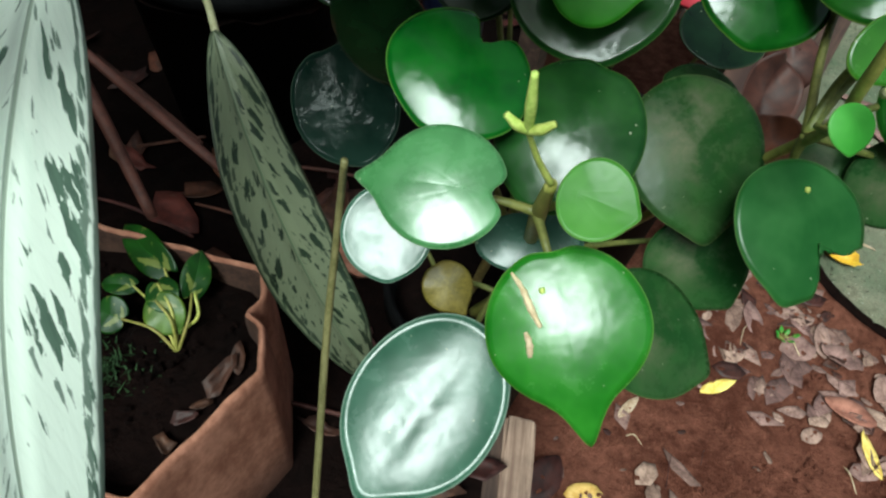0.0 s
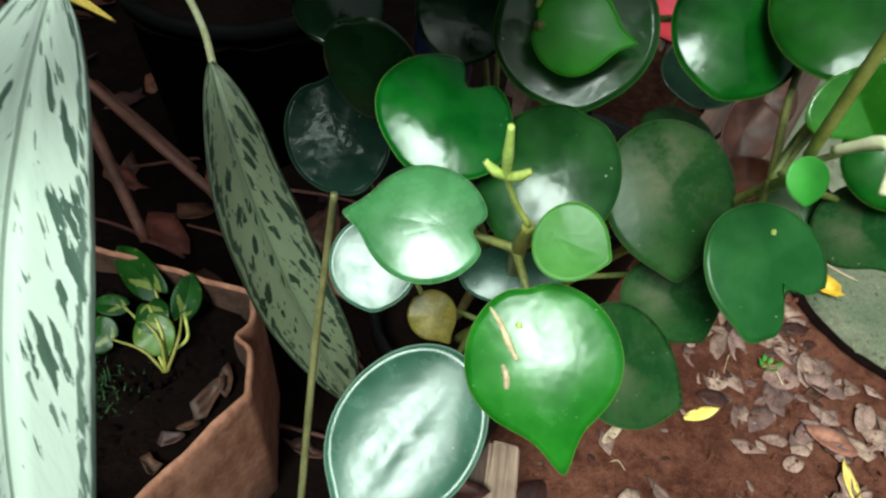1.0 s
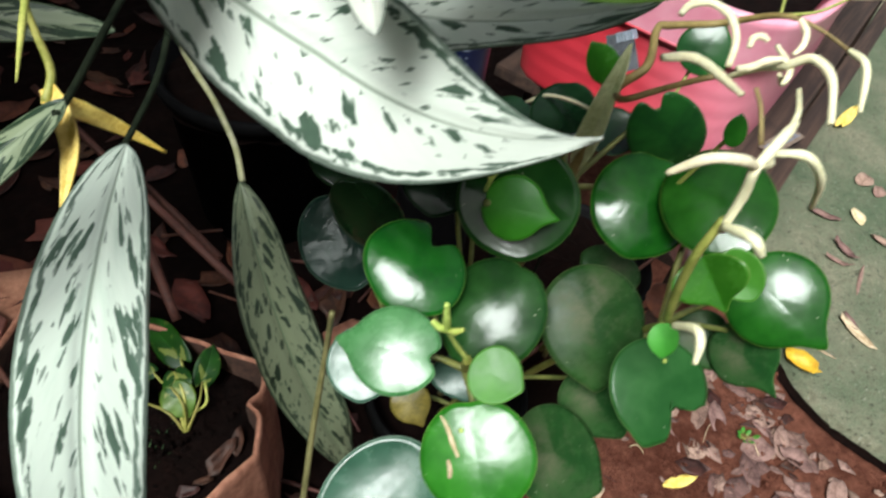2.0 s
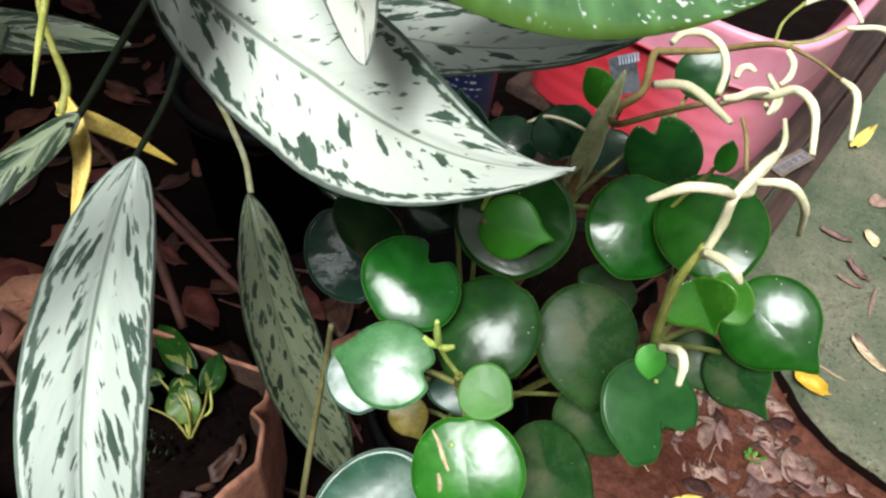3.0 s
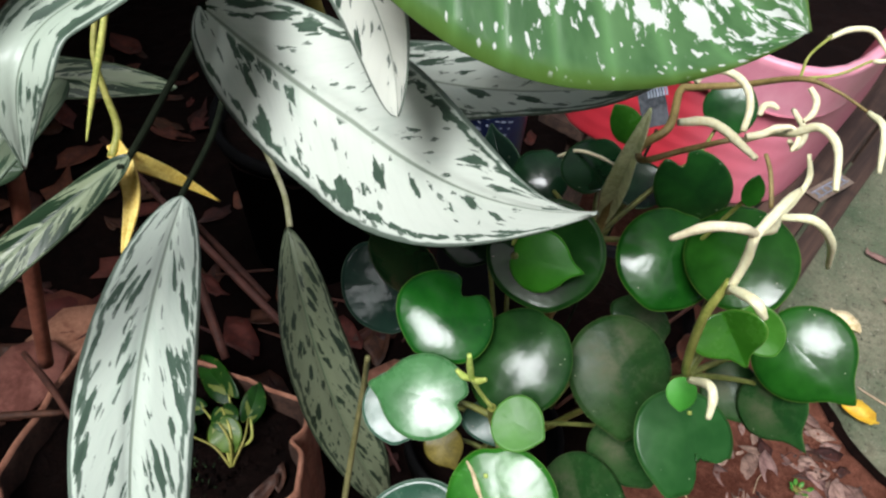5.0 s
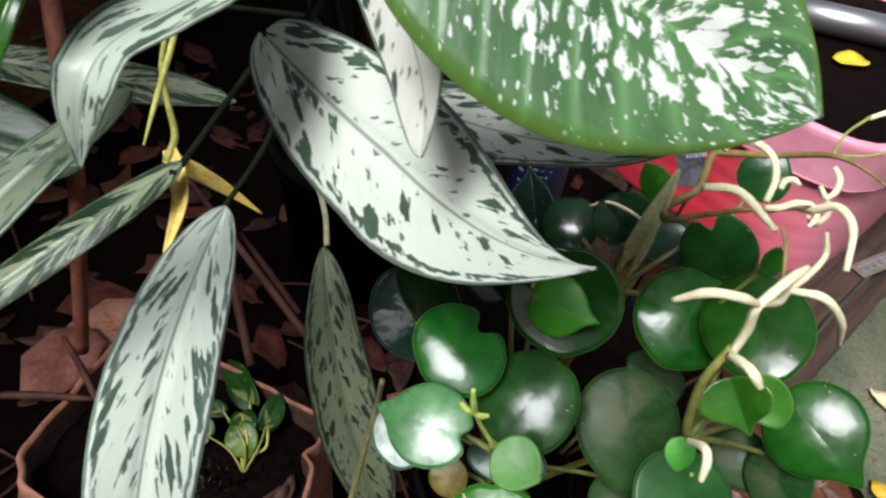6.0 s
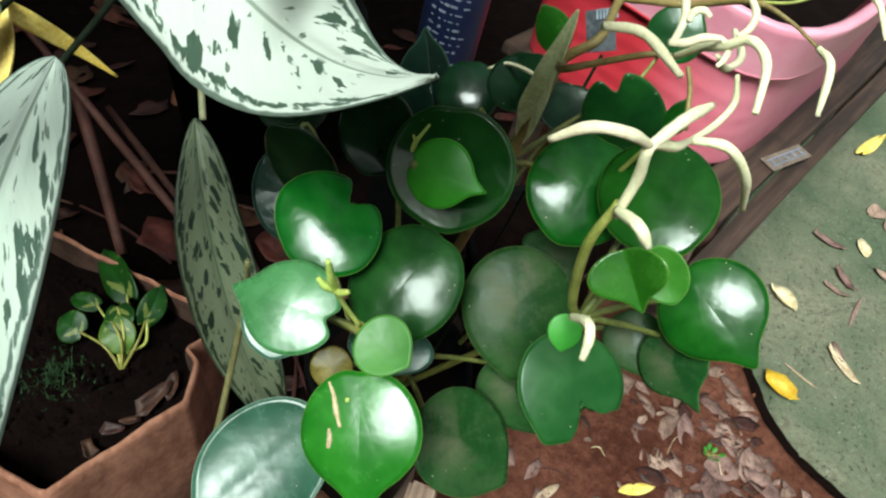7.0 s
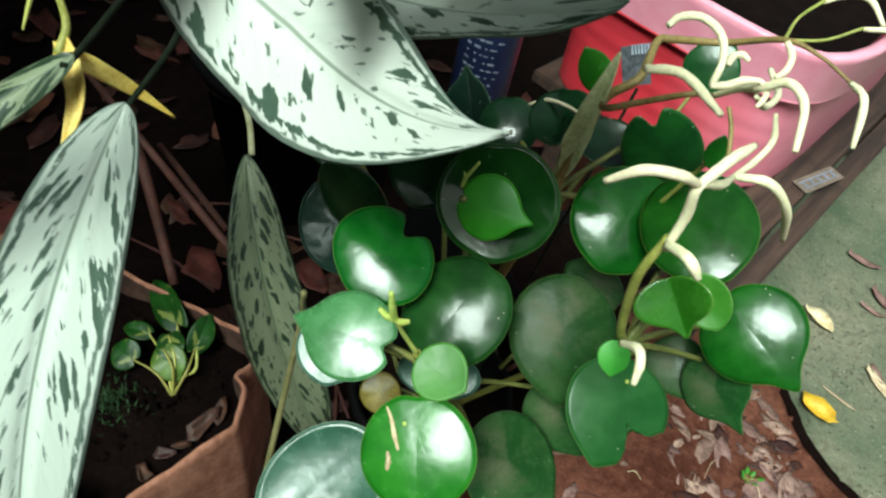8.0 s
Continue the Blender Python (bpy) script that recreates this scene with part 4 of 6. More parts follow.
coin_leaf((0.0227, 0.1742, 0.7671), (-0.0178, 0.1073, 0.7211), (-0.0450, -0.4900, 0.8700), 0.0659, (0.48, 0.0, 1.0, 0.07), LEAF_SILVER_SHEEN, "round leaf with a broad silvery sheen", cup=0.08, ring=0.009, foot=(0.045, 0.27, 0.70))
coin_leaf((0.0757, 0.2033, 0.7632), (0.1386, 0.1883, 0.7379), (0.305, -0.265, 0.915), 0.0640, OVAL, LEAF_DUSTY, "dark dull green leaf", cup=-0.06, foot=(0.045, 0.27, 0.70))
coin_leaf((0.0537, 0.2460, 0.8585), (0.0304, 0.1978, 0.8193), (-0.1523, -0.5785, 0.8014), 0.0601, ROUND, LEAF_DARK, "dark green round leaf with fine scratches", cup=-0.12, foot=(0.045, 0.27, 0.70))
coin_leaf((0.0972, 0.2817, 0.8369), (0.1185, 0.2208, 0.7910), (0.003, -0.601, 0.799), 0.0652, OVAL, LEAF_DUSTY, "large greyish dusty leaf", cup=-0.10, foot=(0.10, 0.31, 0.70))
coin_leaf((0.1090, 0.2504, 0.7705), (0.1466, 0.2209, 0.7467), (-0.251, -0.781, 0.572), 0.0521, OVAL, LEAF_DUSTY, "dull grey-green leaf in shade", cup=-0.08, foot=(0.045, 0.27, 0.70))
bitten = coin_leaf((0.1475, 0.2363, 0.8362), (0.1417, 0.1827, 0.8038), (0.145, -0.523, 0.840), 0.0596, OVAL, LEAF_DULL, "dark green leaf with a bitten edge", cup=-0.08, bite=(0.80, 0.48, 0.33), foot=(0.136, 0.235, 0.850))
bitten_leaf = newest["leaf"]
coin_leaf((0.0257, 0.2633, 0.8853), (0.0669, 0.2574, 0.8879), (-0.10, -0.78, 0.62), 0.0370, (0.38, 0.06, 1.35, 0.17), LEAF_FRESH, "small bright green heart leaf with a sharp tip", cup=-0.08, foot=(0.026, 0.262, 0.885))
coin_leaf((0.0361, 0.3020, 0.8982), (0.0533, 0.2615, 0.8457), (-0.1054, -0.8032, 0.5863), 0.0720, ROUND, LEAF_DEEP, "large dark bowl-shaped leaf", cup=0.09, foot=(0.045, 0.27, 0.70))
coin_leaf((0.1194, 0.3127, 0.9044), (0.1114, 0.2638, 0.8662), (0.0202, -0.6172, 0.7865), 0.0615, ROUND, LEAF_MID, "glossy round green leaf", cup=-0.15, foot=(0.072, 0.315, 0.865))
coin_leaf((0.1308, 0.3028, 0.9160), (0.1661, 0.2504, 0.9017), (-0.3548, -0.4612, 0.8133), 0.0598, ROUND, LEAF_MID, "glossy round green leaf", cup=-0.13, foot=(0.136, 0.235, 0.850))
coin_leaf((0.1842, 0.2834, 0.8602), (0.2346, 0.2451, 0.8467), (-0.3282, -0.6672, 0.6687), 0.0600, (0.40, 0.03, 1.15, 0.16), LEAF_MID, "glossy green drop-shaped leaf", cup=-0.13, foot=(0.136, 0.235, 0.850))
coin_leaf((0.1873, 0.2726, 0.8172), (0.2227, 0.2362, 0.8039), (-0.639, -0.720, 0.271), 0.0489, (0.42, 0.0, 1.35, 0.2), LEAF_DUSTY, "dull green leaf with a sharp tip", cup=-0.04, foot=(0.136, 0.235, 0.850))
coin_leaf((0.1357, 0.2317, 0.9082), (0.1549, 0.2165, 0.8879), (-0.283, -0.876, 0.391), 0.0370, (0.34, 0.03, 1.3, 0.22), LEAF_BRIGHT, "young leaf folded along its midrib", fold=0.55, foot=(0.136, 0.235, 0.850))
coin_leaf((0.1490, 0.2400, 0.9080), (0.1680, 0.2260, 0.8920), (-0.300, -0.750, 0.550), 0.0230, ROUND, LEAF_LIME, "small lime-green leaf", cup=0.15, foot=(0.136, 0.235, 0.850))
coin_leaf((0.0789, 0.3155, 0.9428), (0.0616, 0.3165, 0.9631), (0.280, -0.917, 0.284), 0.0181, (0.42, 0.0, 1.25, 0.05), LEAF_BRIGHT, "small pointed young leaf", cup=-0.05, foot=(0.079, 0.311, 0.935))
coin_leaf((0.1163, 0.3449, 0.9124), (0.1459, 0.3482, 0.8696), (0.163, -0.986, 0.038), 0.0481, (0.40, 0.22, 1.1, 0.02), LEAF_DARK, "two-lobed dark green leaf", cup=-0.10, foot=(0.072, 0.315, 0.865))
coin_leaf((0.0636, 0.3863, 0.8923), (0.0638, 0.3471, 0.8742), (-0.354, -0.394, 0.848), 0.0432, ROUND, LEAF_SHADED, "dark leaf with a cream edge", cup=0.10, foot=(0.072, 0.315, 0.865))
coin_leaf((0.0249, 0.4107, 0.8581), (0.0369, 0.3751, 0.8318), (-0.095, -0.613, 0.785), 0.0433, ROUND, LEAF_SHADED, "glossy leaf darkened for shade", cup=-0.15, foot=(0.072, 0.315, 0.865))
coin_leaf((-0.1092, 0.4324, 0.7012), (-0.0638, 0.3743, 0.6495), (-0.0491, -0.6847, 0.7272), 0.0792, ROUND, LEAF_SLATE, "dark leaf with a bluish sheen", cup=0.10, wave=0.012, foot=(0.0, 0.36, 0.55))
coin_leaf((-0.0586, 0.2945, 0.8488), (-0.0325, 0.2947, 0.7873), (-0.127, -0.990, -0.056), 0.0527, ROUND, LEAF_SHADED, "very dark leaf in shade", cup=-0.08, foot=(0.045, 0.27, 0.70))
coin_leaf((-0.0846, 0.3725, 0.8356), (-0.0704, 0.3306, 0.8076), (0.093, -0.532, 0.842), 0.0507, ROUND, LEAF_SHADED, "very dark leaf in shade", cup=-0.08, foot=(0.045, 0.27, 0.70))
coin_leaf((-0.0060, 0.3190, 0.8800), (-0.0042, 0.2943, 0.8357), (-0.210, -0.858, 0.469), 0.0497, ROUND, LEAF_SHADED, "glossy leaf darkened for shade", cup=0.12, foot=(0.045, 0.27, 0.70))
coin_leaf((0.1414, 0.3102, 0.7971), (0.1000, 0.3221, 0.8060), (0.0, -0.60, 0.80), 0.0330, ROUND, LEAF_DUSTY, "dull grey-green leaf", cup=-0.10, foot=(0.10, 0.33, 0.68))
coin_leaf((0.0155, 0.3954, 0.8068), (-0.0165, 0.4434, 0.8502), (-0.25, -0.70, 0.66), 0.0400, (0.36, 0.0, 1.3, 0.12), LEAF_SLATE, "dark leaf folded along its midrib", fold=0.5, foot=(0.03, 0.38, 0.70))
coin_leaf((0.0942, 0.3800, 0.8850), (0.0995, 0.3495, 0.8691), (0.0, -0.50, 0.85), 0.0400, ROUND, LEAF_SHADED, "glossy leaf darkened for shade", cup=0.16, foot=(0.072, 0.33, 0.80))
coin_leaf((0.1726, 0.2892, 0.8067), (0.1945, 0.2598, 0.7890), (-0.2, -0.6, 0.75), 0.0380, OVAL, LEAF_DUSTY, "dull grey-green leaf", cup=-0.08, foot=(0.136, 0.26, 0.80))
coin_leaf((0.0411, 0.2545, 0.7567), (0.0460, 0.2270, 0.7403), (-0.077, -0.523, 0.849), 0.0563, ROUND, LEAF_SILVER_SHEEN, "leaf with a silvery sheen in shade", cup=-0.08, foot=(0.045, 0.27, 0.70))

coin_leaf((0.1696, 0.4734, 0.7651), (0.1637, 0.4307, 0.7400), (0.0, -0.50, 0.85), 0.0620, ROUND, LEAF_SHADED, "glossy leaf darkened for shade", cup=0.18, foot=(0.09, 0.37, 0.60))
coin_leaf((0.2443, 0.5176, 0.6995), (0.2213, 0.4601, 0.6597), (0.2, -0.6, 0.75), 0.0480, DRIP, BROWN_LEAF, "withered dark brown leaf", cup=0.35, wave=0.06, foot=(0.10, 0.40, 0.56), stalk=STICK)
coin_leaf((0.2685, 0.5491, 0.7097), (0.2548, 0.5118, 0.6653), (-0.2, -0.7, 0.65), 0.0450, DRIP, BROWN_LEAF, "withered dark brown leaf", cup=-0.35, wave=0.06, foot=(0.10, 0.40, 0.56), stalk=STICK)
coin_leaf((0.1579, 0.3292, 0.7772), (0.1904, 0.3114, 0.7716), (-0.2, -0.6, 0.75), 0.0260, DRIP, RUSSET, "withered russet leaf", cup=0.4, wave=0.08, foot=(0.10, 0.36, 0.60), stalk=STICK)
# stems
part("stem", tube_mesh("stem", [(0.035, 0.355, 0.51), (0.055, 0.31, 0.62), (0.045, 0.25, 0.74), (0.036, 0.20, 0.815), (0.033, 0.177, 0.856)], [0.005, 0.0045, 0.004, 0.0035, 0.0022], STEM, 12), pep)
part("stem", tube_mesh("stem", [(0.05, 0.36, 0.51), (0.115, 0.325, 0.68), (0.140, 0.262, 0.81), (0.131, 0.215, 0.87), (0.118, 0.192, 0.905), (0.108, 0.175, 0.955), (0.110, 0.174, 0.981)], [0.003, 0.0028, 0.0024, 0.0022, 0.0021, 0.002, 0.0016], STEM, 12), pep)
part("stem", tube_mesh("stem", [(0.03, 0.375, 0.51), (0.05, 0.36, 0.66), (0.068, 0.325, 0.82), (0.077, 0.309, 0.91), (0.080, 0.309, 0.942), (0.093, 0.315, 0.957), (0.097, 0.344, 0.964), (0.105, 0.350, 0.965), (0.132, 0.362, 0.966), (0.155, 0.343, 0.986), (0.172, 0.333, 0.988), (0.189, 0.324, 0.984)], [0.004, 0.004, 0.0035, 0.003, 0.0026, 0.0024, 0.0022, 0.0022, 0.002, 0.0016, 0.001, 0.0008], STEM_BROWN, 12), pep)
part("branch", tube_mesh("branch", [(0.080, 0.309, 0.942), (0.080, 0.278, 0.957), (0.095, 0.276, 0.968), (0.112, 0.271, 0.982), (0.123, 0.278, 0.981)], [0.0022, 0.0018, 0.0016, 0.0014, 0.0012], STEM_BROWN, 10), pep)
part("flower_stalk", tube_mesh("flower_stalk", [(0.155, 0.343, 0.986), (0.174, 0.348, 0.990), (0.188, 0.351, 1.000)], [0.0009, 0.0008, 0.0008], STEM, 8), pep)
part("flower_stalk", tube_mesh("flower_stalk", [(0.155, 0.343, 0.986), (0.162, 0.367, 0.989), (0.175, 0.387, 0.994)], [0.0009, 0.0008, 0.0010], STEM, 8), pep)


def flower_spike(points, thick, end=0.6, mat=SPIKE):
    """A fleshy curved spike, blunt at its tip."""
    part("flower_spike", tube_mesh("flower_spike", points, [thick * 0.8, thick, thick, thick * 0.95, thick * end], mat, 12, 8, 1.0, 0.05, len(points)), pep, None, "cream flower spike")


flower_spike([(0.109, 0.170, 1.009), (0.100, 0.162, 1.016), (0.089, 0.160, 1.015), (0.080, 0.163, 1.004)], 0.0019)
flower_spike([(0.109, 0.170, 1.009), (0.117, 0.182, 1.014), (0.126, 0.198, 1.012)], 0.0020)
flower_spike([(0.130, 0.212, 0.988), (0.142, 0.209, 0.992), (0.156, 0.216, 0.978), (0.170, 0.234, 0.950)], 0.0019)
flower_spike([(0.130, 0.212, 0.988), (0.140, 0.232, 0.984), (0.145, 0.242, 0.990), (0.141, 0.245, 1.000)], 0.0014)
flower_spike([(0.111, 0.173, 0.976), (0.111, 0.172, 0.994), (0.109, 0.170, 1.009), (0.120, 0.187, 1.0), (0.130, 0.212, 0.988)], 0.0019, 0.5)
flower_spike([(0.110, 0.170, 0.981), (0.115, 0.157, 0.989), (0.121, 0.156, 0.983)], 0.0021)
flower_spike([(0.118, 0.181, 0.910), (0.121, 0.168, 0.925), (0.123, 0.162, 0.924), (0.124, 0.158, 0.915)], 0.0021)
flower_spike([(0.089, 0.273, 0.986), (0.107, 0.280, 0.985), (0.125, 0.257, 0.985)], 0.0024)
flower_spike([(0.123, 0.278, 0.981), (0.128, 0.262, 0.997), (0.131, 0.246, 1.008), (0.137, 0.239, 1.017), (0.143, 0.228, 1.016), (0.143, 0.209, 1.008)], 0.0019)
flower_spike([(0.145, 0.30, 0.99), (0.148, 0.28, 0.99), (0.140, 0.26, 0.993), (0.131, 0.246, 1.004)], 0.0016)
flower_spike([(0.1161, 0.2509, 1.0102), (0.1170, 0.2540, 1.0130), (0.1202, 0.2554, 1.0140), (0.1235, 0.2547, 1.0129)], 0.0015)
flower_spike([(0.1110, 0.2387, 1.0062), (0.1170, 0.2406, 1.0073), (0.1226, 0.2438, 1.0097), (0.1289, 0.2458, 1.0109)], 0.0017)
flower_spike([(0.1289, 0.2458, 1.0109), (0.1328, 0.2441, 1.0089), (0.1325, 0.2409, 1.0059), (0.1309, 0.2384, 1.0037)], 0.0012)
flower_spike([(0.1366, 0.2693, 1.0184), (0.1405, 0.2659, 1.0148), (0.1402, 0.2614, 1.0106), (0.1369, 0.2580, 1.0078)], 0.0015)
part("flower_stalk", tube_mesh("flower_stalk", [(0.1211, 0.2362, 1.0013), (0.1249, 0.2305, 0.9956), (0.1283, 0.2202, 0.9856)], [0.0009, 0.0010, 0.0010], STEM_BROWN, 8), pep)
flower_spike([(0.189, 0.324, 0.984), (0.192, 0.306, 0.986), (0.196, 0.294, 0.968)], 0.0019)
flower_spike([(0.0917, 0.2833, 1.0029), (0.0957, 0.2876, 1.0066), (0.1052, 0.2902, 1.0080), (0.1150, 0.2875, 1.0044), (0.1194, 0.2806, 0.9974), (0.1185, 0.2716, 0.9891)], 0.0019, 0.8)
flower_spike([(0.174, 0.386, 0.993), (0.186, 0.394, 0.997), (0.198, 0.394, 0.998), (0.207, 0.381, 0.992)], 0.0018)
flower_spike([(0.188, 0.35, 1.0), (0.205, 0.345, 1.005), (0.215, 0.33, 0.995)], 0.0015)
# young three-pronged spike
for tip in ((0.017, 0.165, 0.909), (0.012, 0.170, 0.889), (0.027, 0.168, 0.890)):
    part("flower_bud", tube_mesh("flower_bud", [(0.020, 0.172, 0.882), ((0.020 + tip[0]) / 2, (0.172 + tip[1]) / 2 - 0.001, (0.882 + tip[2]) / 2), tip], [0.0015, 0.0019, 0.0011], BUD, 8), pep, None, "greenish yellow young flower spike")
part("flower_stalk", tube_mesh("flower_stalk", [(0.033, 0.177, 0.856), (0.026, 0.175, 0.868), (0.020, 0.172, 0.882)], [0.0013, 0.0012, 0.001], STEM, 8), pep)
for tip in ((0.030, 0.26, 0.915), (0.024, 0.258, 0.907)):
    part("flower_bud", tube_mesh("flower_bud", [(0.024, 0.264, 0.892), (0.025, 0.262, 0.90), tip], [0.001, 0.0012, 0.0006], BUD, 8), pep, None, "greenish yellow young flower spike")
solid(part("sheath", long_leaf_mesh("sheath", 0.100, 0.013, OLIVE_DRY, 0.3, 0.15, 0.7, 0.10, seed=4), pep, frame_of((0.0755, 0.302, 0.918), (0.03, -0.28, 0.95), (-0.45, -0.85, 0.0)), "dried olive leaf sheath"), 0.0006)
for line, r in (([(0.065, -0.265), (0.158, -0.218), (0.262, -0.191), (0.363, -0.156)], 0.0013), ([(0.371, -0.251), (0.43, -0.24), (0.499, -0.253)], 0.0014)):
    part("leaf_scar", tube_mesh("leaf_scar", [scarred(u, v) for u, v in line], [r * 0.5, r, r * 1.1, r * 0.6], LEAF_SCAR, 8, 6, 1.0, 0.2, 3), scarred_leaf, None, "pale corky scar")
part("leaf_spot", tube_mesh("leaf_spot", [scarred(0.17, -0.104), scarred(0.20, -0.104)], [0.0011, 0.0013, 0.0009], BUD, 10, 3), scarred_leaf, None, "pale green dot where the stalk joins")
part("leaf_spot", tube_mesh("leaf_spot", [bitten(0.19, -0.02), bitten(0.225, -0.02)], [0.0011, 0.0013, 0.0009], BUD, 10, 3), bitten_leaf, None, "pale green dot where the stalk joins")

part("petiole", tube_mesh("petiole", [(-0.052, 0.236, 0.791), (-0.057, 0.243, 0.738), (-0.060, 0.220, 0.655), (-0.055, 0.155, 0.551), (-0.062, 0.147, 0.442)], [0.0018, 0.0021, 0.0024, 0.0024, 0.0024], OLIVE_STEM, 10), pep, None, "long olive leaf stalk")
coin_leaf((-0.003, 0.2554, 0.6982), (0.0199, 0.2362, 0.6798), (0.1, -0.6, 0.75), 0.0300, DRIP, YELLOWING, "yellowing leaf in shade", cup=-0.1, wave=0.015, foot=(0.045, 0.27, 0.66))

flower_spike([(0.040, 0.390, 0.870), (0.051, 0.378, 0.886), (0.064, 0.355, 0.901), (0.076, 0.334, 0.911)], 0.0013)
for c, a, n, l, w, mt, foot in (((0.137, 0.383, 0.937), (0.3, 0.3, 0.6), (-0.1, -0.7, 0.7), 0.034, 0.034, LEAF_DARK, (0.105, 0.33, 0.85)), ((0.135, 0.268, 0.958), (0.0, 0.3, 0.8), (0.0, -0.8, 0.5), 0.017, 0.011, LEAF_MID, (0.125, 0.30, 0.88)), ((0.120, 0.187, 0.893), (0.1, -0.5, -0.5), (0.0, -0.5, 0.85), 0.017, 0.015, LEAF_LIME, (0.132, 0.225, 0.862))):
    solid(part("leaf", round_leaf_mesh("leaf", l, w, OVAL, mt, -0.08, seed=81), pep, frame_of(c, a, n), "small young leaf"), 0.0008)
    part("petiole", tube_mesh("petiole", [Vector(c) + Vector((0, 0.001, -0.001)), Vector(c) + Vector((0.0, 0.006, -0.008)), foot], [0.0009, 0.0011, 0.0014], STEM, 8), pep)
care = thing("plant_tag", (0.07, 0.40, DECK + 0.215), "clear plastic plant tag printed with bars", "plant tag")
tm = frame_of((0.102, 0.452, 0.888), (0.8, 0.1, 0.35), (-0.1, -0.8, 0.5))
care_sheet = part("sheet", box_mesh("sheet", (0.020, 0.028, 0.0008), CLEAR, 0.0003), care, tm)
for k in range(7):
    part("print_bar", box_mesh("print_bar", (0.0014, 0.007, 0.0003), PRINT, 0.00005), care_sheet, tm @ pose(-0.002 + 0.0022 * k, 0.011, 0.0011))
part("stake", tube_mesh("stake", [(0.109, 0.448, 0.873), (0.09, 0.42, 0.70), (0.07, 0.40, 0.51)], [0.0012, 0.0014, 0.0014], STEM_DARK, 8), care)


# ---------- aglaonema ----------
AG_PALE, AG_GREEN = (0.72, 0.77, 0.69), (0.042, 0.068, 0.048)
# Pale field lowered so that the colour itself carries shade.
AG_SHADED = (0.19, 0.24, 0.16)
agla = thing("aglaonema", (-0.31, 0.80, DECK + 0.24), "aglaonema with long silver leaves flecked in dark green", "potted plant")


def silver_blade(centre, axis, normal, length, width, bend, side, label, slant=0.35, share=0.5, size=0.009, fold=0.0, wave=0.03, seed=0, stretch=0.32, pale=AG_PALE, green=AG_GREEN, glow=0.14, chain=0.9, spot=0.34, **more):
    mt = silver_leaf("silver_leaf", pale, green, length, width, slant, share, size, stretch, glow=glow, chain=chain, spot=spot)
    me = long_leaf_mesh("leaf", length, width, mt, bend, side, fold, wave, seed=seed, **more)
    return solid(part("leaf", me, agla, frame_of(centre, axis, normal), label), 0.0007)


silver_blade((-0.173, 0.168, 0.803), (0.363, -0.915, -0.175), (0.400, -0.016, 0.916), 0.300, 0.067, -0.496, 0.189, "hanging silver leaf flecked with dark green", seed=1, pb=1.15, slant=0.26, share=0.62, size=0.0050, stretch=0.15, spot=0.38, pale=(0.72, 0.80, 0.70), green=(0.050, 0.080, 0.058))
# Olive field, also dimmed to paint in the shade of the leaves above.
silver_blade((-0.117, 0.321, 0.642), (0.449, -0.394, -0.802), (0.629, -0.498, 0.597), 0.302, 0.063, 0.285, 0.288, "narrow hanging silver-green leaf, coloured dim for shade", seed=2, pb=1.5, pale=(0.205, 0.24, 0.145), green=(0.012, 0.022, 0.012), wave=0.06, slant=0.30, share=0.66, size=0.0056, stretch=0.30, spot=0.42)
silver_blade((-0.0616, 0.2221, 0.9831), (0.8213, -0.5613, 0.1017), (-0.457, -0.560, 0.691), 0.2592, 0.076, -0.487, 0.185, "broad silver leaf with a drawn-out tip", seed=3, pb=0.75, pt=2.0, pt_up=3.6, sweep=0.2, c=0.42, slant=0.55, stretch=0.30, share=0.42, size=0.0064, spot=0.42, chain=1.0)
silver_blade((-0.034, 0.277, 0.980), (0.866, -0.419, 0.271), (-0.374, -0.185, 0.909), 0.227, 0.051, -0.373, -0.06, "silver leaf half hidden behind another", seed=4, share=0.65, size=0.006, stretch=0.25, spot=0.40)
silver_blade((-0.055, 0.212, 1.058), (0.663, -0.658, -0.357), (-0.30, -0.55, 0.78), 0.122, 0.026, -0.435, -0.267, "half-furled white new leaf", fold=0.55, seed=5, share=0.5, size=0.004, pale=(0.92, 0.93, 0.86), stretch=0.14, glow=0.5, chain=0.0)

dieff = thing("dieffenbachia", (-0.25, 0.83, DECK + 0.24), "dieffenbachia with a broad green leaf splashed in white", "potted plant")
DF = splashed_leaf("splashed_leaf", (0.066, 0.178, 0.056), (0.145, 0.31, 0.115), (0.90, 0.93, 0.88), 0.165, 0.105, 0.30, 0.65, 0.050)
solid(part("leaf", long_leaf_mesh("leaf", 0.165, 0.105, DF, 0.0, 0.0, c=0.47, pb=1.0, pt=1.75, wave=0.008, seed=9), dieff, frame_of((0.0155, 0.178, 1.107), (0.944, 0.048, -0.325), (0.246, -0.760, 0.602))), 0.0008)

# The next two have their pale tone lowered in place of shade.
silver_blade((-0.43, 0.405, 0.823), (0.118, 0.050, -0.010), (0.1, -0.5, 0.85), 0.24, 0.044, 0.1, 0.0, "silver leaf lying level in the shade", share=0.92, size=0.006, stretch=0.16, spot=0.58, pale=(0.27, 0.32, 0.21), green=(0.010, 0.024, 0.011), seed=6)
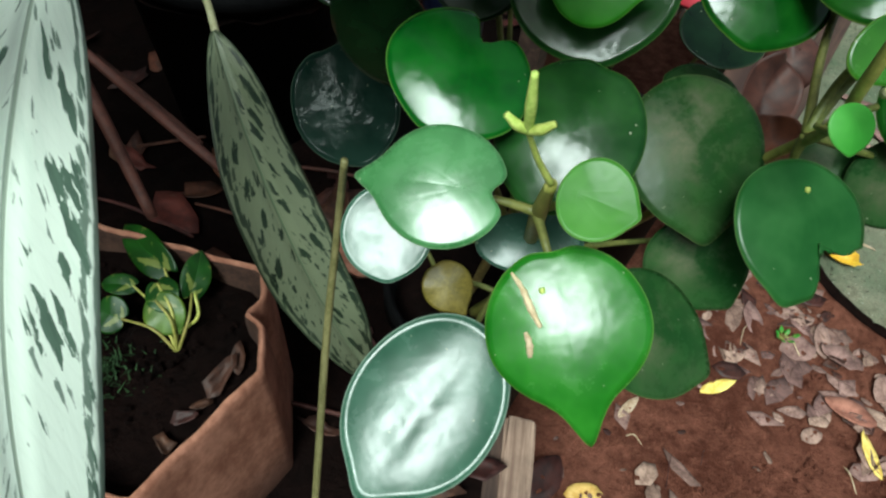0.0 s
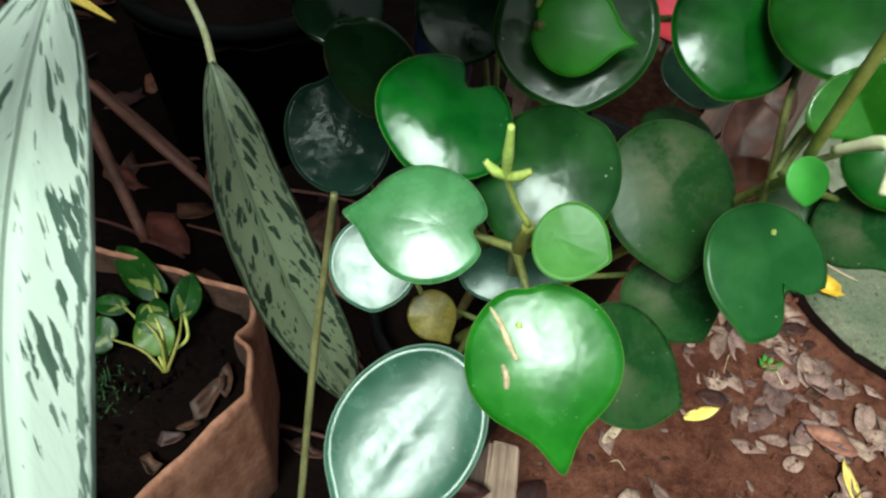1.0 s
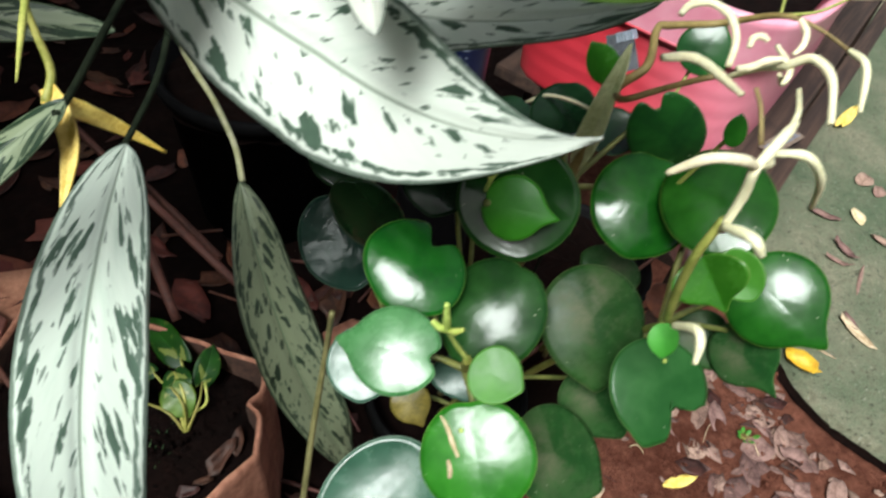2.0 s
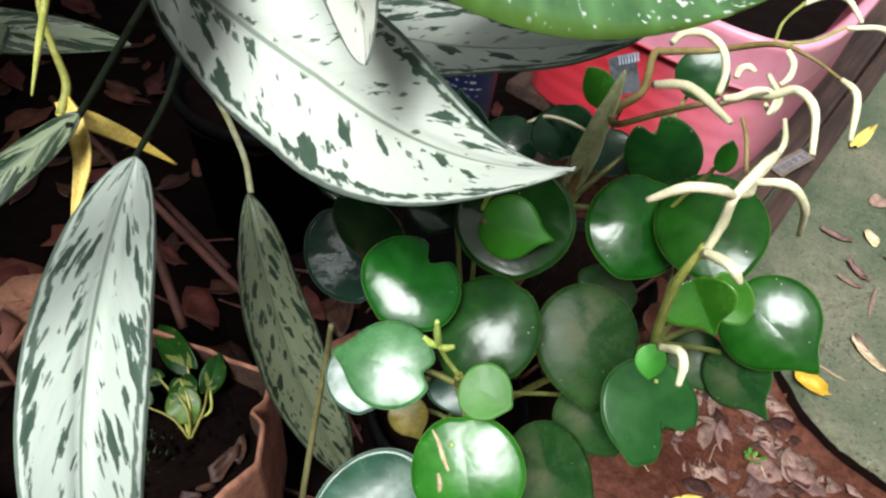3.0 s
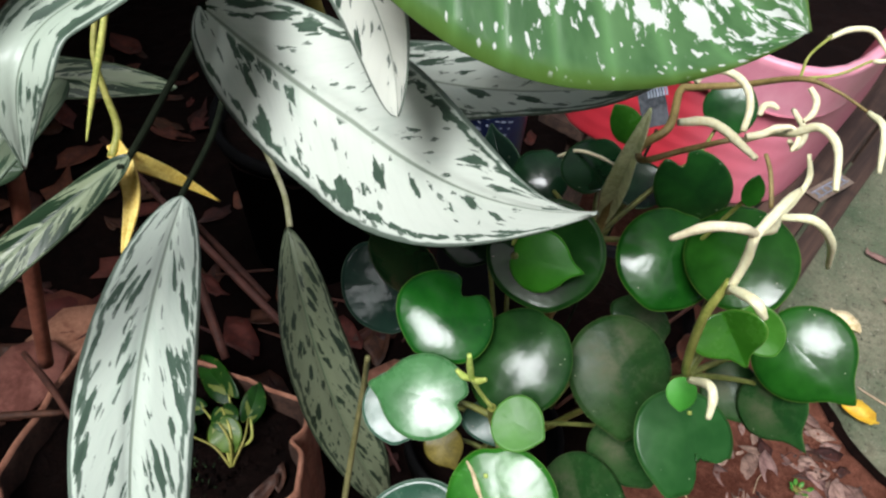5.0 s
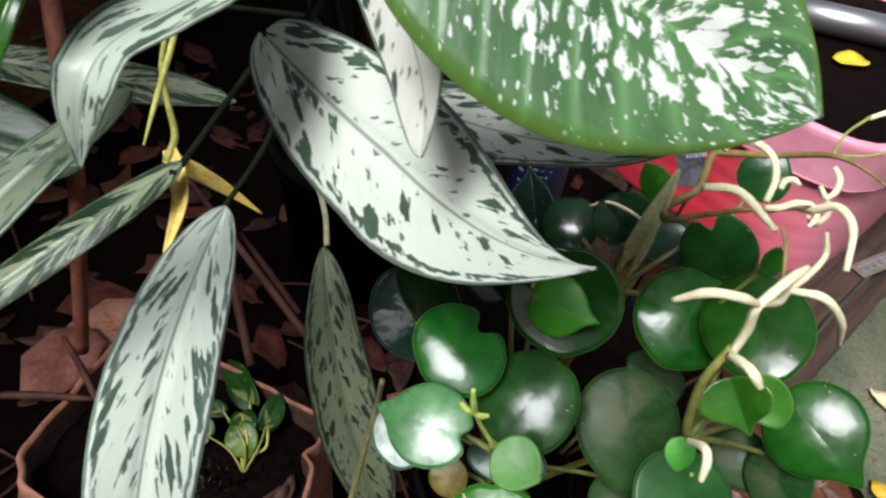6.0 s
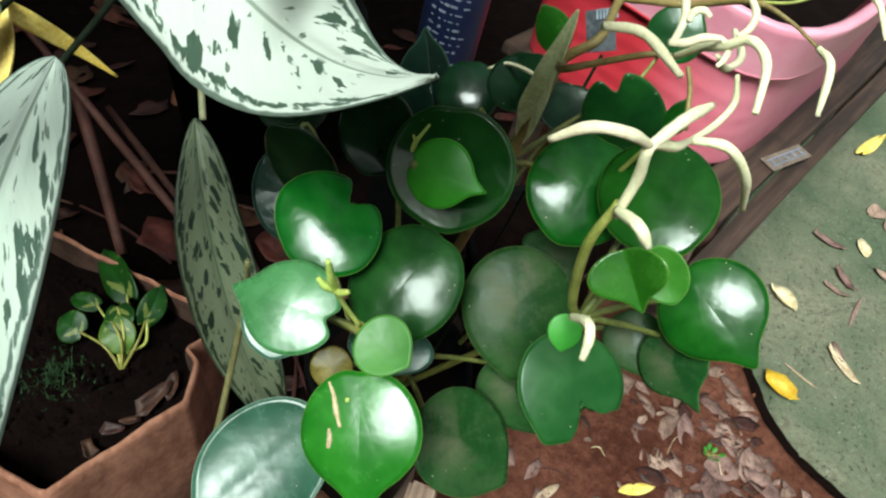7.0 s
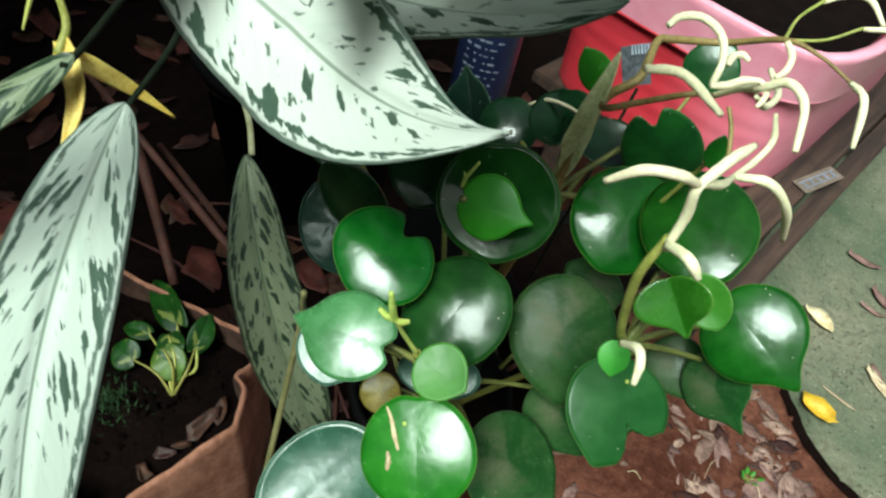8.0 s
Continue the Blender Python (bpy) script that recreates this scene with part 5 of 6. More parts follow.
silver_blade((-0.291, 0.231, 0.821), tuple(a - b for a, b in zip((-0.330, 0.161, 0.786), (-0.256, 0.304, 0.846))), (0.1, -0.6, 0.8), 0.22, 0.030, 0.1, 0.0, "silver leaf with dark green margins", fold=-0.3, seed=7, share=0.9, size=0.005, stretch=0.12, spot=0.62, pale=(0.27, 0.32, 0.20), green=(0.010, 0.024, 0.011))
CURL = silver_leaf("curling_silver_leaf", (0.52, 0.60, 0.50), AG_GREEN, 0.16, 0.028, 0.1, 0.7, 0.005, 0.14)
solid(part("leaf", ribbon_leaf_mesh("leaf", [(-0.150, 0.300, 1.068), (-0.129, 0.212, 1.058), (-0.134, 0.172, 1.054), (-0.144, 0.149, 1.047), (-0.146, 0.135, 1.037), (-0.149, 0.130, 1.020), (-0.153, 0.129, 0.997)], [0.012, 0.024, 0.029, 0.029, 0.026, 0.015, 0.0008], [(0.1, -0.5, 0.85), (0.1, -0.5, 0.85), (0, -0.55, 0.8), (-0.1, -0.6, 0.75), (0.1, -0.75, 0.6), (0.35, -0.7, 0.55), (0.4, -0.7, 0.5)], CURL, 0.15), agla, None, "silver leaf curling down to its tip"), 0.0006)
silver_blade((-0.223, 0.139, 0.944), tuple(a - b for a, b in zip((-0.238, 0.096, 0.916), (-0.205, 0.195, 0.970))), (-0.1, -0.6, 0.8), 0.20, 0.032, 0.1, 0.1, "narrow silver leaf in shade", share=0.6, size=0.007, pale=AG_SHADED, green=(0.028, 0.050, 0.030), seed=10)
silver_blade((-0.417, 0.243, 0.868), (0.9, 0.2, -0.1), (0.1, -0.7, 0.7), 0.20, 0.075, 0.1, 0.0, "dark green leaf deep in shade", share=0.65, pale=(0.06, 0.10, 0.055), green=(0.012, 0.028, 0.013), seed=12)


def stalk(points, radii, mat, name="petiole", label=""):
    part(name, tube_mesh(name, points, radii, mat, 10, 8), agla, None, label)


TOP = (-0.30, 0.62, 0.83)
stalk([(-0.31, 0.80, 0.53), (-0.33, 0.74, 0.66), TOP], [0.008, 0.007, 0.005], STEM_DARK, "stem")
stalk([(-0.27, 0.79, 0.53), (-0.28, 0.70, 0.70), (-0.24, 0.58, 0.88), (-0.21, 0.46, 0.95)], [0.008, 0.007, 0.005, 0.004], STEM_DARK, "stem")
stalk([TOP, (-0.265, 0.50, 0.83), (-0.235, 0.40, 0.82), (-0.222, 0.315, 0.815)], [0.0035, 0.003, 0.0026, 0.0022], STEM_DARK)
stalk([TOP, (-0.298, 0.555, 0.759), (-0.229, 0.476, 0.741), (-0.203, 0.451, 0.718), (-0.189, 0.429, 0.698)], [0.004, 0.0032, 0.0028, 0.0028, 0.003], OLIVE_DRY)
stalk([(-0.21, 0.46, 0.95), (-0.163, 0.326, 0.973), (-0.1582, 0.2758, 0.9935)], [0.0035, 0.003, 0.0026], STEM_DARK)
stalk([(-0.21, 0.46, 0.95), (-0.16, 0.38, 0.95), (-0.118, 0.318, 0.945)], [0.0035, 0.003, 0.0024], STEM_DARK)
stalk([(-0.21, 0.46, 0.95), (-0.15, 0.36, 1.02), (-0.10, 0.26, 1.085)], [0.0035, 0.003, 0.0024], STEM_DARK)
stalk([TOP, (-0.30, 0.52, 0.84), (-0.257, 0.322, 0.844), (-0.257, 0.302, 0.845)], [0.0035, 0.003, 0.0026, 0.0022], STEM_DARK)
stalk([TOP, (-0.40, 0.50, 0.86), (-0.47, 0.40, 0.845)], [0.0035, 0.003, 0.0024], STEM_DARK)
# yellowing bracts and old flower stalk
def bract(points, widths, facing):
    solid(part("bract", ribbon_leaf_mesh("bract", points, widths, [facing] * len(points), YELLOW, 0.35, 8), agla, None, "yellow dying bract"), 0.0016)


bract([(-0.275, 0.327, 0.843), (-0.262, 0.316, 0.831), (-0.252, 0.301, 0.815), (-0.249, 0.274, 0.788)], [0.010, 0.015, 0.013, 0.010, 0.003], (0.3, -0.75, 0.6))
bract([(-0.278, 0.324, 0.838), (-0.259, 0.342, 0.814), (-0.242, 0.357, 0.792), (-0.223, 0.370, 0.768)], [0.010, 0.013, 0.011, 0.006, 0.0008], (0.1, -0.6, 0.8))
stalk([(-0.274, 0.320, 0.836), (-0.275, 0.335, 0.851), (-0.285, 0.344, 0.874), (-0.294, 0.355, 0.900), (-0.301, 0.387, 0.932)], [0.0035, 0.003, 0.0024, 0.0022, 0.002], YELLOW_GREEN, "flower_stalk", "yellow-green old flower stalk")
stalk([(-0.275, 0.362, 0.947), (-0.270, 0.334, 0.920), (-0.261, 0.304, 0.903), (-0.251, 0.274, 0.887)], [0.002, 0.0024, 0.0022, 0.0006], YELLOW_GREEN, "spathe", "narrow withered yellow-green spathe")
# dry fallen stalks caught between the leaves
for pts, r in (([(-0.38, 0.44, 0.745), (-0.263, 0.401, 0.672), (-0.186, 0.376, 0.625), (-0.10, 0.35, 0.570)], 0.0042), ([(-0.331, 0.442, 0.675), (-0.291, 0.407, 0.654), (-0.229, 0.345, 0.582)], 0.0055), ([(-0.320, 0.475, 0.623), (-0.215, 0.420, 0.595)], 0.004)):
    stalk(pts, [r * 0.7, r, r * 0.8], STICK, "dry_stalk", "dry reddish brown leaf stalk")
solid(part("leaf", ribbon_leaf_mesh("leaf", [(-0.30, 0.40, 0.98), (-0.245, 0.26, 1.055), (-0.2135, 0.18, 1.045), (-0.2135, 0.147, 1.010), (-0.225, 0.13, 0.975)], [0.006, 0.012, 0.014, 0.010, 0.0008], [(0.4, -0.7, 0.5)] * 5, LEAF_BRIGHT, 0.2), dieff, None, "narrow plain green leaf"), 0.0006)
solid(part("dieffenbachia_stem", tube_mesh("stem", [(-0.25, 0.83, 0.53), (-0.24, 0.62, 0.85), (-0.17, 0.36, 1.10), (-0.060, 0.180, 1.132)], [0.011, 0.009, 0.005, 0.003], STEM, 10), dieff), 0.0001).name = "stem"

# Leaves above the view, added to shade the deck and the leaves below.
SHADE_CROWN = (-0.33, 0.58, 0.98)
stalk([TOP, (-0.31, 0.60, 0.90), SHADE_CROWN], [0.008, 0.008, 0.007], STEM_DARK, "stem")
leaf_rnd = random.Random(41)
SHADE_CROWN_LEAF = silver_leaf("shade_crown_leaf", AG_PALE, AG_GREEN, 0.30, 0.11, 0.45, 0.6, 0.007, 0.22)
shade_crown_mesh = [long_leaf_mesh("leaf", 0.30, 0.11, SHADE_CROWN_LEAF, 0.5, 0.1, 0.05, 0.03, seed=60 + k) for k in range(3)]
for k in range(22):
    turn_ = k * 2.4
    reach = 0.08 + 0.30 * ((k % 11) / 10) ** 0.7
    d = Vector((math.cos(turn_), math.sin(turn_), 0))
    if k % 11 > 6 and d.x > 0.3 or d.y < -0.25 and reach > 0.16:
        continue
    c = Vector(SHADE_CROWN) + d * reach + Vector((0, 0, 0.30 - 0.30 * reach + 0.10 * (k > 10)))
    c.z = max(c.z, 1.17)
    up = Vector((-0.3 * d.x, -0.3 * d.y - 0.15, 1.0))
    solid(part("leaf", shade_crown_mesh[k % 3], agla, frame_of(c, d + Vector((leaf_rnd.uniform(-0.2, 0.2), leaf_rnd.uniform(-0.2, 0.2), 0.0)), up), "unseen silver leaf added overhead to cast shade"), 0.0007)
    foot = c - d * 0.12
    stalk([SHADE_CROWN, (Vector(SHADE_CROWN) + foot) / 2 + Vector((0, 0, 0.05)), foot], [0.005, 0.004, 0.003], STEM_DARK)
# Four more unseen ones, set where their shadows are wanted.
for c, a in (((-0.198, 0.27, 1.095), (0.05, -0.95, 0.08)), ((-0.24, 0.38, 1.13), (0.75, -0.60, 0.02)), ((-0.44, 0.15, 1.22), (-0.20, -0.97, -0.05)), ((-0.56, 0.20, 1.21), (-0.38, -0.92, 0.0))):
    solid(part("leaf", shade_crown_mesh[0], agla, frame_of(c, a, (0.0, -0.3, 0.95)), "unseen silver leaf added overhead to cast shade"), 0.0007)
    foot = Vector(c) - Vector(a) * 0.12
    stalk([SHADE_CROWN, (Vector(SHADE_CROWN) + foot) / 2 + Vector((0, 0, 0.03)), foot], [0.005, 0.004, 0.003], STEM_DARK)


# ---------- in the terracotta pot ----------
PALE_POTHOS = splashed_leaf("pale_pothos", (0.06, 0.14, 0.015), (0.14, 0.24, 0.035), (0.30, 0.34, 0.10), 0.015, 0.013, 0.42, 0.0, 0.45)
POTHOS = splashed_leaf("variegated_pothos", (0.007, 0.045, 0.005), (0.019, 0.09, 0.009), (0.22, 0.27, 0.06), 0.015, 0.013, 0.42, 0.0, 0.45)
poth = thing("pothos", (-0.215, 0.295, DECK + 0.15), "small pothos seedling with yellow-splashed green leaves in dark soil", "potted plant")
FOOT = (-0.212, 0.293, DECK + 0.166)
for b, t, n, w in (
    ((-0.236, 0.322, 0.497), (-0.212, 0.303, 0.484), (0.1, -0.6, 0.8), 0.036),
    ((-0.240, 0.338, 0.500), (-0.222, 0.316, 0.495), (0.1, -0.5, 0.85), 0.030),
    ((-0.242, 0.357, 0.496), (-0.295, 0.393, 0.500), (-0.1, -0.6, 0.8), 0.033),
    ((-0.211, 0.338, 0.493), (-0.211, 0.373, 0.509), (0.5, -0.5, 0.7), 0.026),
    ((-0.263, 0.337, 0.492), (-0.291, 0.335, 0.491), (0.0, -0.3, 0.95), 0.020),
    ((-0.264, 0.308, 0.482), (-0.289, 0.312, 0.485), (-0.3, -0.5, 0.8), 0.034),
):
    b, t = Vector(b), Vector(t)
    solid(part("leaf", round_leaf_mesh("leaf", (t - b).length * 1.1, w, HEART, PALE_POTHOS if w > 0.035 else POTHOS, -0.12, 0.1, 0.15, 0.02, None, int(w * 9999)), poth, frame_of(b + (t - b) * 0.38, t - b, n)), 0.0006)
    part("petiole", tube_mesh("petiole", [b, (b + Vector(FOOT)) / 2 + Vector((0.006, 0, 0.012)), FOOT], [0.0010, 0.0013, 0.0016], YELLOW_GREEN, 8, 6), poth)
part("petiole", tube_mesh("petiole", [(-0.205, 0.333, 0.502), (-0.199, 0.318, 0.490), (-0.213, 0.312, 0.473)], [0.0014, 0.0016, 0.0014], YELLOW_GREEN, 8, 6), poth)
part("stem", tube_mesh("stem", [(-0.225, 0.305, 0.467), (-0.221, 0.303, 0.446), (-0.214, 0.299, 0.430)], [0.0020, 0.0022, 0.0016], YELLOW_GREEN, 8, 6), poth)
rnd = random.Random(5)
moss = bmesh.new()
for k in range(260):
    a, r = rnd.uniform(0, 6.28), abs(rnd.gauss(0, 0.020))
    p = Vector((-0.262, 0.264, 0.466)) + Vector((r * math.cos(a), r * math.sin(a), 0))
    d = Vector((rnd.uniform(-1, 1), rnd.uniform(-1, 1), rnd.uniform(0.5, 1.6))).normalized() * rnd.uniform(0.006, 0.014)
    s = d.cross((0, 0, 1)).normalized() * 0.0009
    moss.faces.new([moss.verts.new(p + s), moss.verts.new(p - s), moss.verts.new(p + d)])
tagged(new("moss_tuft", mesh_of("moss_tuft", moss, MOSS, False)), "fine dark green mossy tuft on potting soil", "moss", kind="stuff")
for k, (p, size, sl, rot_) in enumerate((((-0.168, 0.274, 0.470), 0.026, 0.42, 70), ((-0.183, 0.235, 0.470), 0.014, 0.5, 20), ((-0.192, 0.209, 0.470), 0.013, 0.6, 140), ((-0.173, 0.247, 0.470), 0.012, 0.45, 220), ((-0.158, 0.291, 0.473), 0.018, 0.4, 100))):
    ob = tagged(new("dead_leaf", shard_mesh("dead_leaf", size, BROWN_LEAF, 30 + k, 0.0006, 0.8, sl)), "curled dead brown leaf on dark potting soil", "dead leaf", "dead leaves in the pot")
    ob.matrix_world = Matrix.Translation(p) @ pose(0, 0, 0, 12, -8, rot_)
crumbs = bmesh.new()
for k in range(420):
    a, r = rnd.uniform(0, 6.28), 0.108 * math.sqrt(rnd.random())
    p = Vector((-0.271 + r * math.cos(a), 0.300 + r * math.sin(a), DECK + 0.167))
    s = rnd.uniform(0.001, 0.004)
    m = Matrix.Translation(p) @ pose(0, 0, 0, rnd.uniform(0, 360), rnd.uniform(0, 360), 0) @ Matrix.Diagonal((s * rnd.uniform(0.6, 2.2), s, s * 0.6, 1))
    bmesh.ops.create_icosphere(crumbs, subdivisions=1, radius=1.0, matrix=m)
tagged(new("soil_crumbs", mesh_of("soil_crumbs", crumbs, POT_SOIL, False)), "loose crumbs and bits of bark on potting soil", "soil", kind="stuff")

# ---------- dead leaves over the deck ----------
bm = bmesh.new()
bmesh.ops.create_grid(bm, x_segments=44, y_segments=60, size=0.5)
for v in bm.verts:
    v.co = Vector((-0.50 + v.co.x * 1.16, 0.93 + v.co.y * 1.72, DECK + 0.008 + 0.008 * noise.noise((v.co.x * 30, v.co.y * 40, 0))))
tagged(new("deck_soil", mesh_of("deck_soil", bm, POT_SOIL)), "dark leaf mould spread over the low deck", "soil", kind="stuff")
for k in range(150):
    x, y = rnd.uniform(-0.95, 0.09), rnd.uniform(0.10, 1.25)
    if (x + 0.271) ** 2 + (y - 0.30) ** 2 < 0.02 or (x + 0.31) ** 2 + (y - 0.8) ** 2 < 0.012 or (x - 0.035) ** 2 + (y - 0.36) ** 2 < 0.004:
        continue
    ob = tagged(new("dead_leaf", shard_mesh("dead_leaf", rnd.uniform(0.02, 0.055), (BROWN_LEAF, BROWN_LEAF, RUSSET)[k % 3], 100 + k, 0.0007, rnd.uniform(0.2, 0.8), rnd.uniform(0.3, 0.6), 11)), "curled dead brown leaf on the deck", "dead leaf", "dead leaves on the deck")
    ob.matrix_world = Matrix.Translation((x, y, DECK + 0.010)) @ pose(0, 0, 0, rnd.uniform(-15, 15), rnd.uniform(-15, 15), rnd.uniform(0, 360))
for k in range(26):
    x, y, a = rnd.uniform(-0.9, 0.05), rnd.uniform(0.2, 0.75), rnd.uniform(0, 3.14)
    l = rnd.uniform(0.06, 0.16)
    d = Vector((math.cos(a), math.sin(a), 0)) * l
    ob = tagged(new("twig", tube_mesh("twig", [-d, Vector((0, 0.006, 0.004)), d * 0.9], [0.0022, 0.0028, 0.0016], STICK, 7, 5)), "dry reddish brown twig on the deck", "twig", "twigs on the deck")
    ob.location = (x, y, DECK + 0.016)
for p, size, rot_ in (((-0.545, 0.485, 0.318), 0.085, 35), ((-0.57, 0.40, 0.330), 0.07, 100), ((-0.09, 0.54, 0.325), 0.06, 10)):
    ob = tagged(new("clay_sherd", shard_mesh("clay_sherd", size, TERRACOTTA, 300 + rot_, 0.008, 0.12, 0.75, 7, 0.6)), "flat broken piece of red clay pot on the deck", "clay sherd", "clay sherds")
    ob.matrix_world = Matrix.Translation(p) @ pose(0, 0, 0, 8, -6, rot_)
rod = thing("rusty_rod", (-0.607, 0.478, 0.320), "reddish brown garden rod standing among dead leaves", "garden rod")
part("shaft", tube_mesh("shaft", [(-0.369, 0.276, 0.606), (-0.346, 0.278, 0.722), (-0.329, 0.285, 0.830), (-0.345, 0.312, 0.924), (-0.354, 0.327, 0.972)], [0.0065, 0.0065, 0.0065], RUST, 14), rod)
for p, size, sl, rot_ in (((-0.595, 0.517, 0.315), 0.07, 0.7, 20), ((-0.579, 0.510, 0.315), 0.075, 0.6, 70), ((-0.763, 0.762, 0.315), 0.06, 0.5, 110), ((-0.876, 0.678, 0.315), 0.08, 0.4, 15), ((-0.345, 0.561, 0.315), 0.05, 0.6, 140), ((-0.794, 0.858, 0.315), 0.05, 0.6, 60), ((-0.934, 1.243, 0.315), 0.06, 0.6, 150)):
    ob = tagged(new("dead_leaf", shard_mesh("dead_leaf", size, RUSSET, int(size * 1000) + rot_, 0.001, 0.35, sl, 11)), "large russet dead leaf on the deck", "dead leaf", "dead leaves on the deck")
    ob.matrix_world = Matrix.Translation(p) @ pose(0, 0, 0, 4, -4, rot_)

# ---------- fallen leaves and scraps on soil and slab ----------
def fallen(place, size, mat, slim, turn_, label, curl=0.3, seed=0, tilt=6, sides=11, jag=None):
    ob = tagged(new("fallen_leaf", shard_mesh("fallen_leaf", size, mat, seed, 0.0012, curl, slim, 16 if jag is None and seed < 100 else sides, (0.2 if seed < 100 else 1.0) if jag is None else jag)), label, "fallen leaf", "fallen leaves")
    ob.matrix_world = Matrix.Translation(place) @ pose(0, 0, 0, tilt, -tilt / 2, turn_)


fallen((0.742, 0.937, 0.036), 0.046, YELLOW_LEAF, 0.55, -35, "bright yellow fallen leaf on the slab edge", 0.9, 1, jag=0.7, sides=14)
fallen((0.489, 0.637, 0.000), 0.036, YELLOW, 0.30, 25, "narrow pale yellow fallen leaf on soil", 0.2, 2)
fallen((0.336, 0.571, 0.000), 0.028, STRAW, 0.30, 50, "narrow straw-coloured dry leaf on soil", 0.2, 3)
fallen((0.264, 0.417, 0.000), 0.030, YELLOW, 0.55, 10, "yellow fallen leaf on soil", 0.2, 4)
fallen((0.759, 1.191, 0.036), 0.040, STRAW, 0.6, 140, "pale dry leaf on the green slab", 0.5, 5)
fallen((0.887, 1.059, 0.036), 0.052, STRAW, 0.28, 130, "narrow pale dry leaf on the green slab", 0.4, 6)
fallen((0.881, 1.091, 0.036), 0.028, CHIP, 0.35, 115, "narrow brown dry leaf on the green slab", 0.4, 7)
fallen((0.888, 1.439, 0.036), 0.045, CHIP, 0.30, 165, "curled brown dry leaf on the green slab", 0.7, 8)
fallen((0.981, 1.465, 0.036), 0.032, STRAW, 0.6, 95, "pale dry leaf on the green slab", 0.3, 9)
fallen((1.036, 1.626, 0.036), 0.030, CHIP, 0.8, 30, "pinkish dry leaf on the green slab", 0.3, 10)
fallen((1.066, 1.590, 0.036), 0.026, CHIP, 0.7, 60, "pinkish dry leaf on the green slab", 0.3, 11)
fallen((0.916, 1.321, 0.036), 0.040, CHIP, 0.32, 125, "curled grey-brown dry leaf on the green slab", 0.8, 12)
fallen((0.891, 1.278, 0.036), 0.034, CHIP, 0.25, 160, "curled grey-brown dry leaf on the green slab", 0.8, 13)
fallen((1.048, 1.919, 0.036), 0.085, YELLOW, 0.22, 55, "long orange-brown dry leaf on the green slab", 0.6, 14)
fallen((1.026, 1.383, 0.036), 0.035, CHIP, 0.4, 150, "grey-brown dry leaf on the green slab", 0.5, 15)
fallen((0.791, 0.993, 0.036), 0.040, STRAW, 0.08, 155, "thin straw stalk on the green slab", 0.1, 16)
fallen((0.934, 1.232, 0.036), 0.055, CHIP, 0.09, 70, "thin brown stalk on the green slab", 0.1, 17)
fallen((0.709, 0.627, 0.000), 0.048, TERRACOTTA, 0.5, 160, "reddish brown fallen leaf on soil", 0.4, 18)
fallen((0.637, 0.575, 0.000), 0.020, CHIP, 0.7, 20, "pinkish scrap on soil", 0.1, 19)
fallen((0.729, 0.555, 0.000), 0.042, YELLOW, 0.28, 100, "narrow yellow-brown fallen leaf on soil", 0.3, 20)
fallen((0.782, 0.686, 0.000), 0.032, CHIP, 0.6, 60, "pale dry leaf on soil", 0.3, 21)
fallen((0.203, 0.428, 0.000), 0.045, BROWN_LEAF, 0.6, 60, "brown dead leaf on soil", 0.3, 22)
fallen((0.713, 0.733, 0.000), 0.036, CHIP, 0.6, 150, "pale curled dry leaf on soil", 0.5, 23)
fallen((0.644, 0.739, 0.000), 0.034, CHIP, 0.75, 10, "pale dry leaf scrap on soil", 0.2, 24)
fallen((0.571, 0.790, 0.000), 0.038, CHIP, 0.5, 95, "pale dry leaf scrap on soil", 0.2, 25)
fallen((0.692, 0.766, 0.000), 0.040, CHIP, 0.4, 80, "pale dry leaf scrap on soil", 0.3, 26)
for k in range(190):
    a, b = rnd.random(), rnd.random() ** 1.4
    e = Vector((0.75 - 0.16 * a, 0.85 + 0.17 * a, 0)) if k % 2 else Vector((0.66 + 0.30 * a, 0.84 - 0.13 * a, 0))
    p = e + Vector((-0.20 * b - 0.025, -0.17 * b + rnd.uniform(-0.03, 0.02), 0.0))
    if k > 140:
        p = Vector((rnd.uniform(0.22, 0.9), rnd.uniform(0.38, 0.8), 0))
        if p.x > 0.62 and p.y > 0.7:
            continue
    fallen(p, rnd.choice((0.008, 0.012, 0.018, 0.024, 0.030, 0.036)) * rnd.uniform(0.8, 1.2), (CHIP, CHIP, CHIP_DARK, BROWN_LEAF, CHIP, CHIP_DARK, CHIP_DARK)[k % 7], rnd.uniform(0.35, 0.8), rnd.uniform(0, 360), "small pinkish grey scrap of dry leaf on soil", rnd.uniform(0.02, 0.14), 200 + k, rnd.uniform(-5, 5), rnd.choice((4, 5, 6, 7)))
verts, faces = [], []
for k in range(4200):
    p = Vector((rnd.uniform(0.15, 0.95), rnd.uniform(0.25, 1.15), 0.0))
    s = rnd.uniform(0.0008, 0.0030) * (1 if k % 7 else 2.2)
    m = Matrix.Translation(p + Vector((0, 0, s * 0.2))) @ pose(0, 0, 0, rnd.uniform(0, 360), rnd.uniform(0, 360), 0)
    n = len(verts)
    verts += [m @ (Vector(d) * s * rnd.uniform(0.6, 1.4)) for d in ((1, 0, 0), (-1, 0, 0), (0, 1, 0), (0, -1, 0), (0, 0, 1), (0, 0, -1))]
    faces += [(n + a, n + b, n + c) for a, b, c in ((0, 2, 4), (2, 1, 4), (1, 3, 4), (3, 0, 4), (2, 0, 5), (1, 2, 5), (3, 1, 5), (0, 3, 5))]
clods = bpy.data.meshes.new("soil_clods")
clods.from_pydata(verts, [], faces)
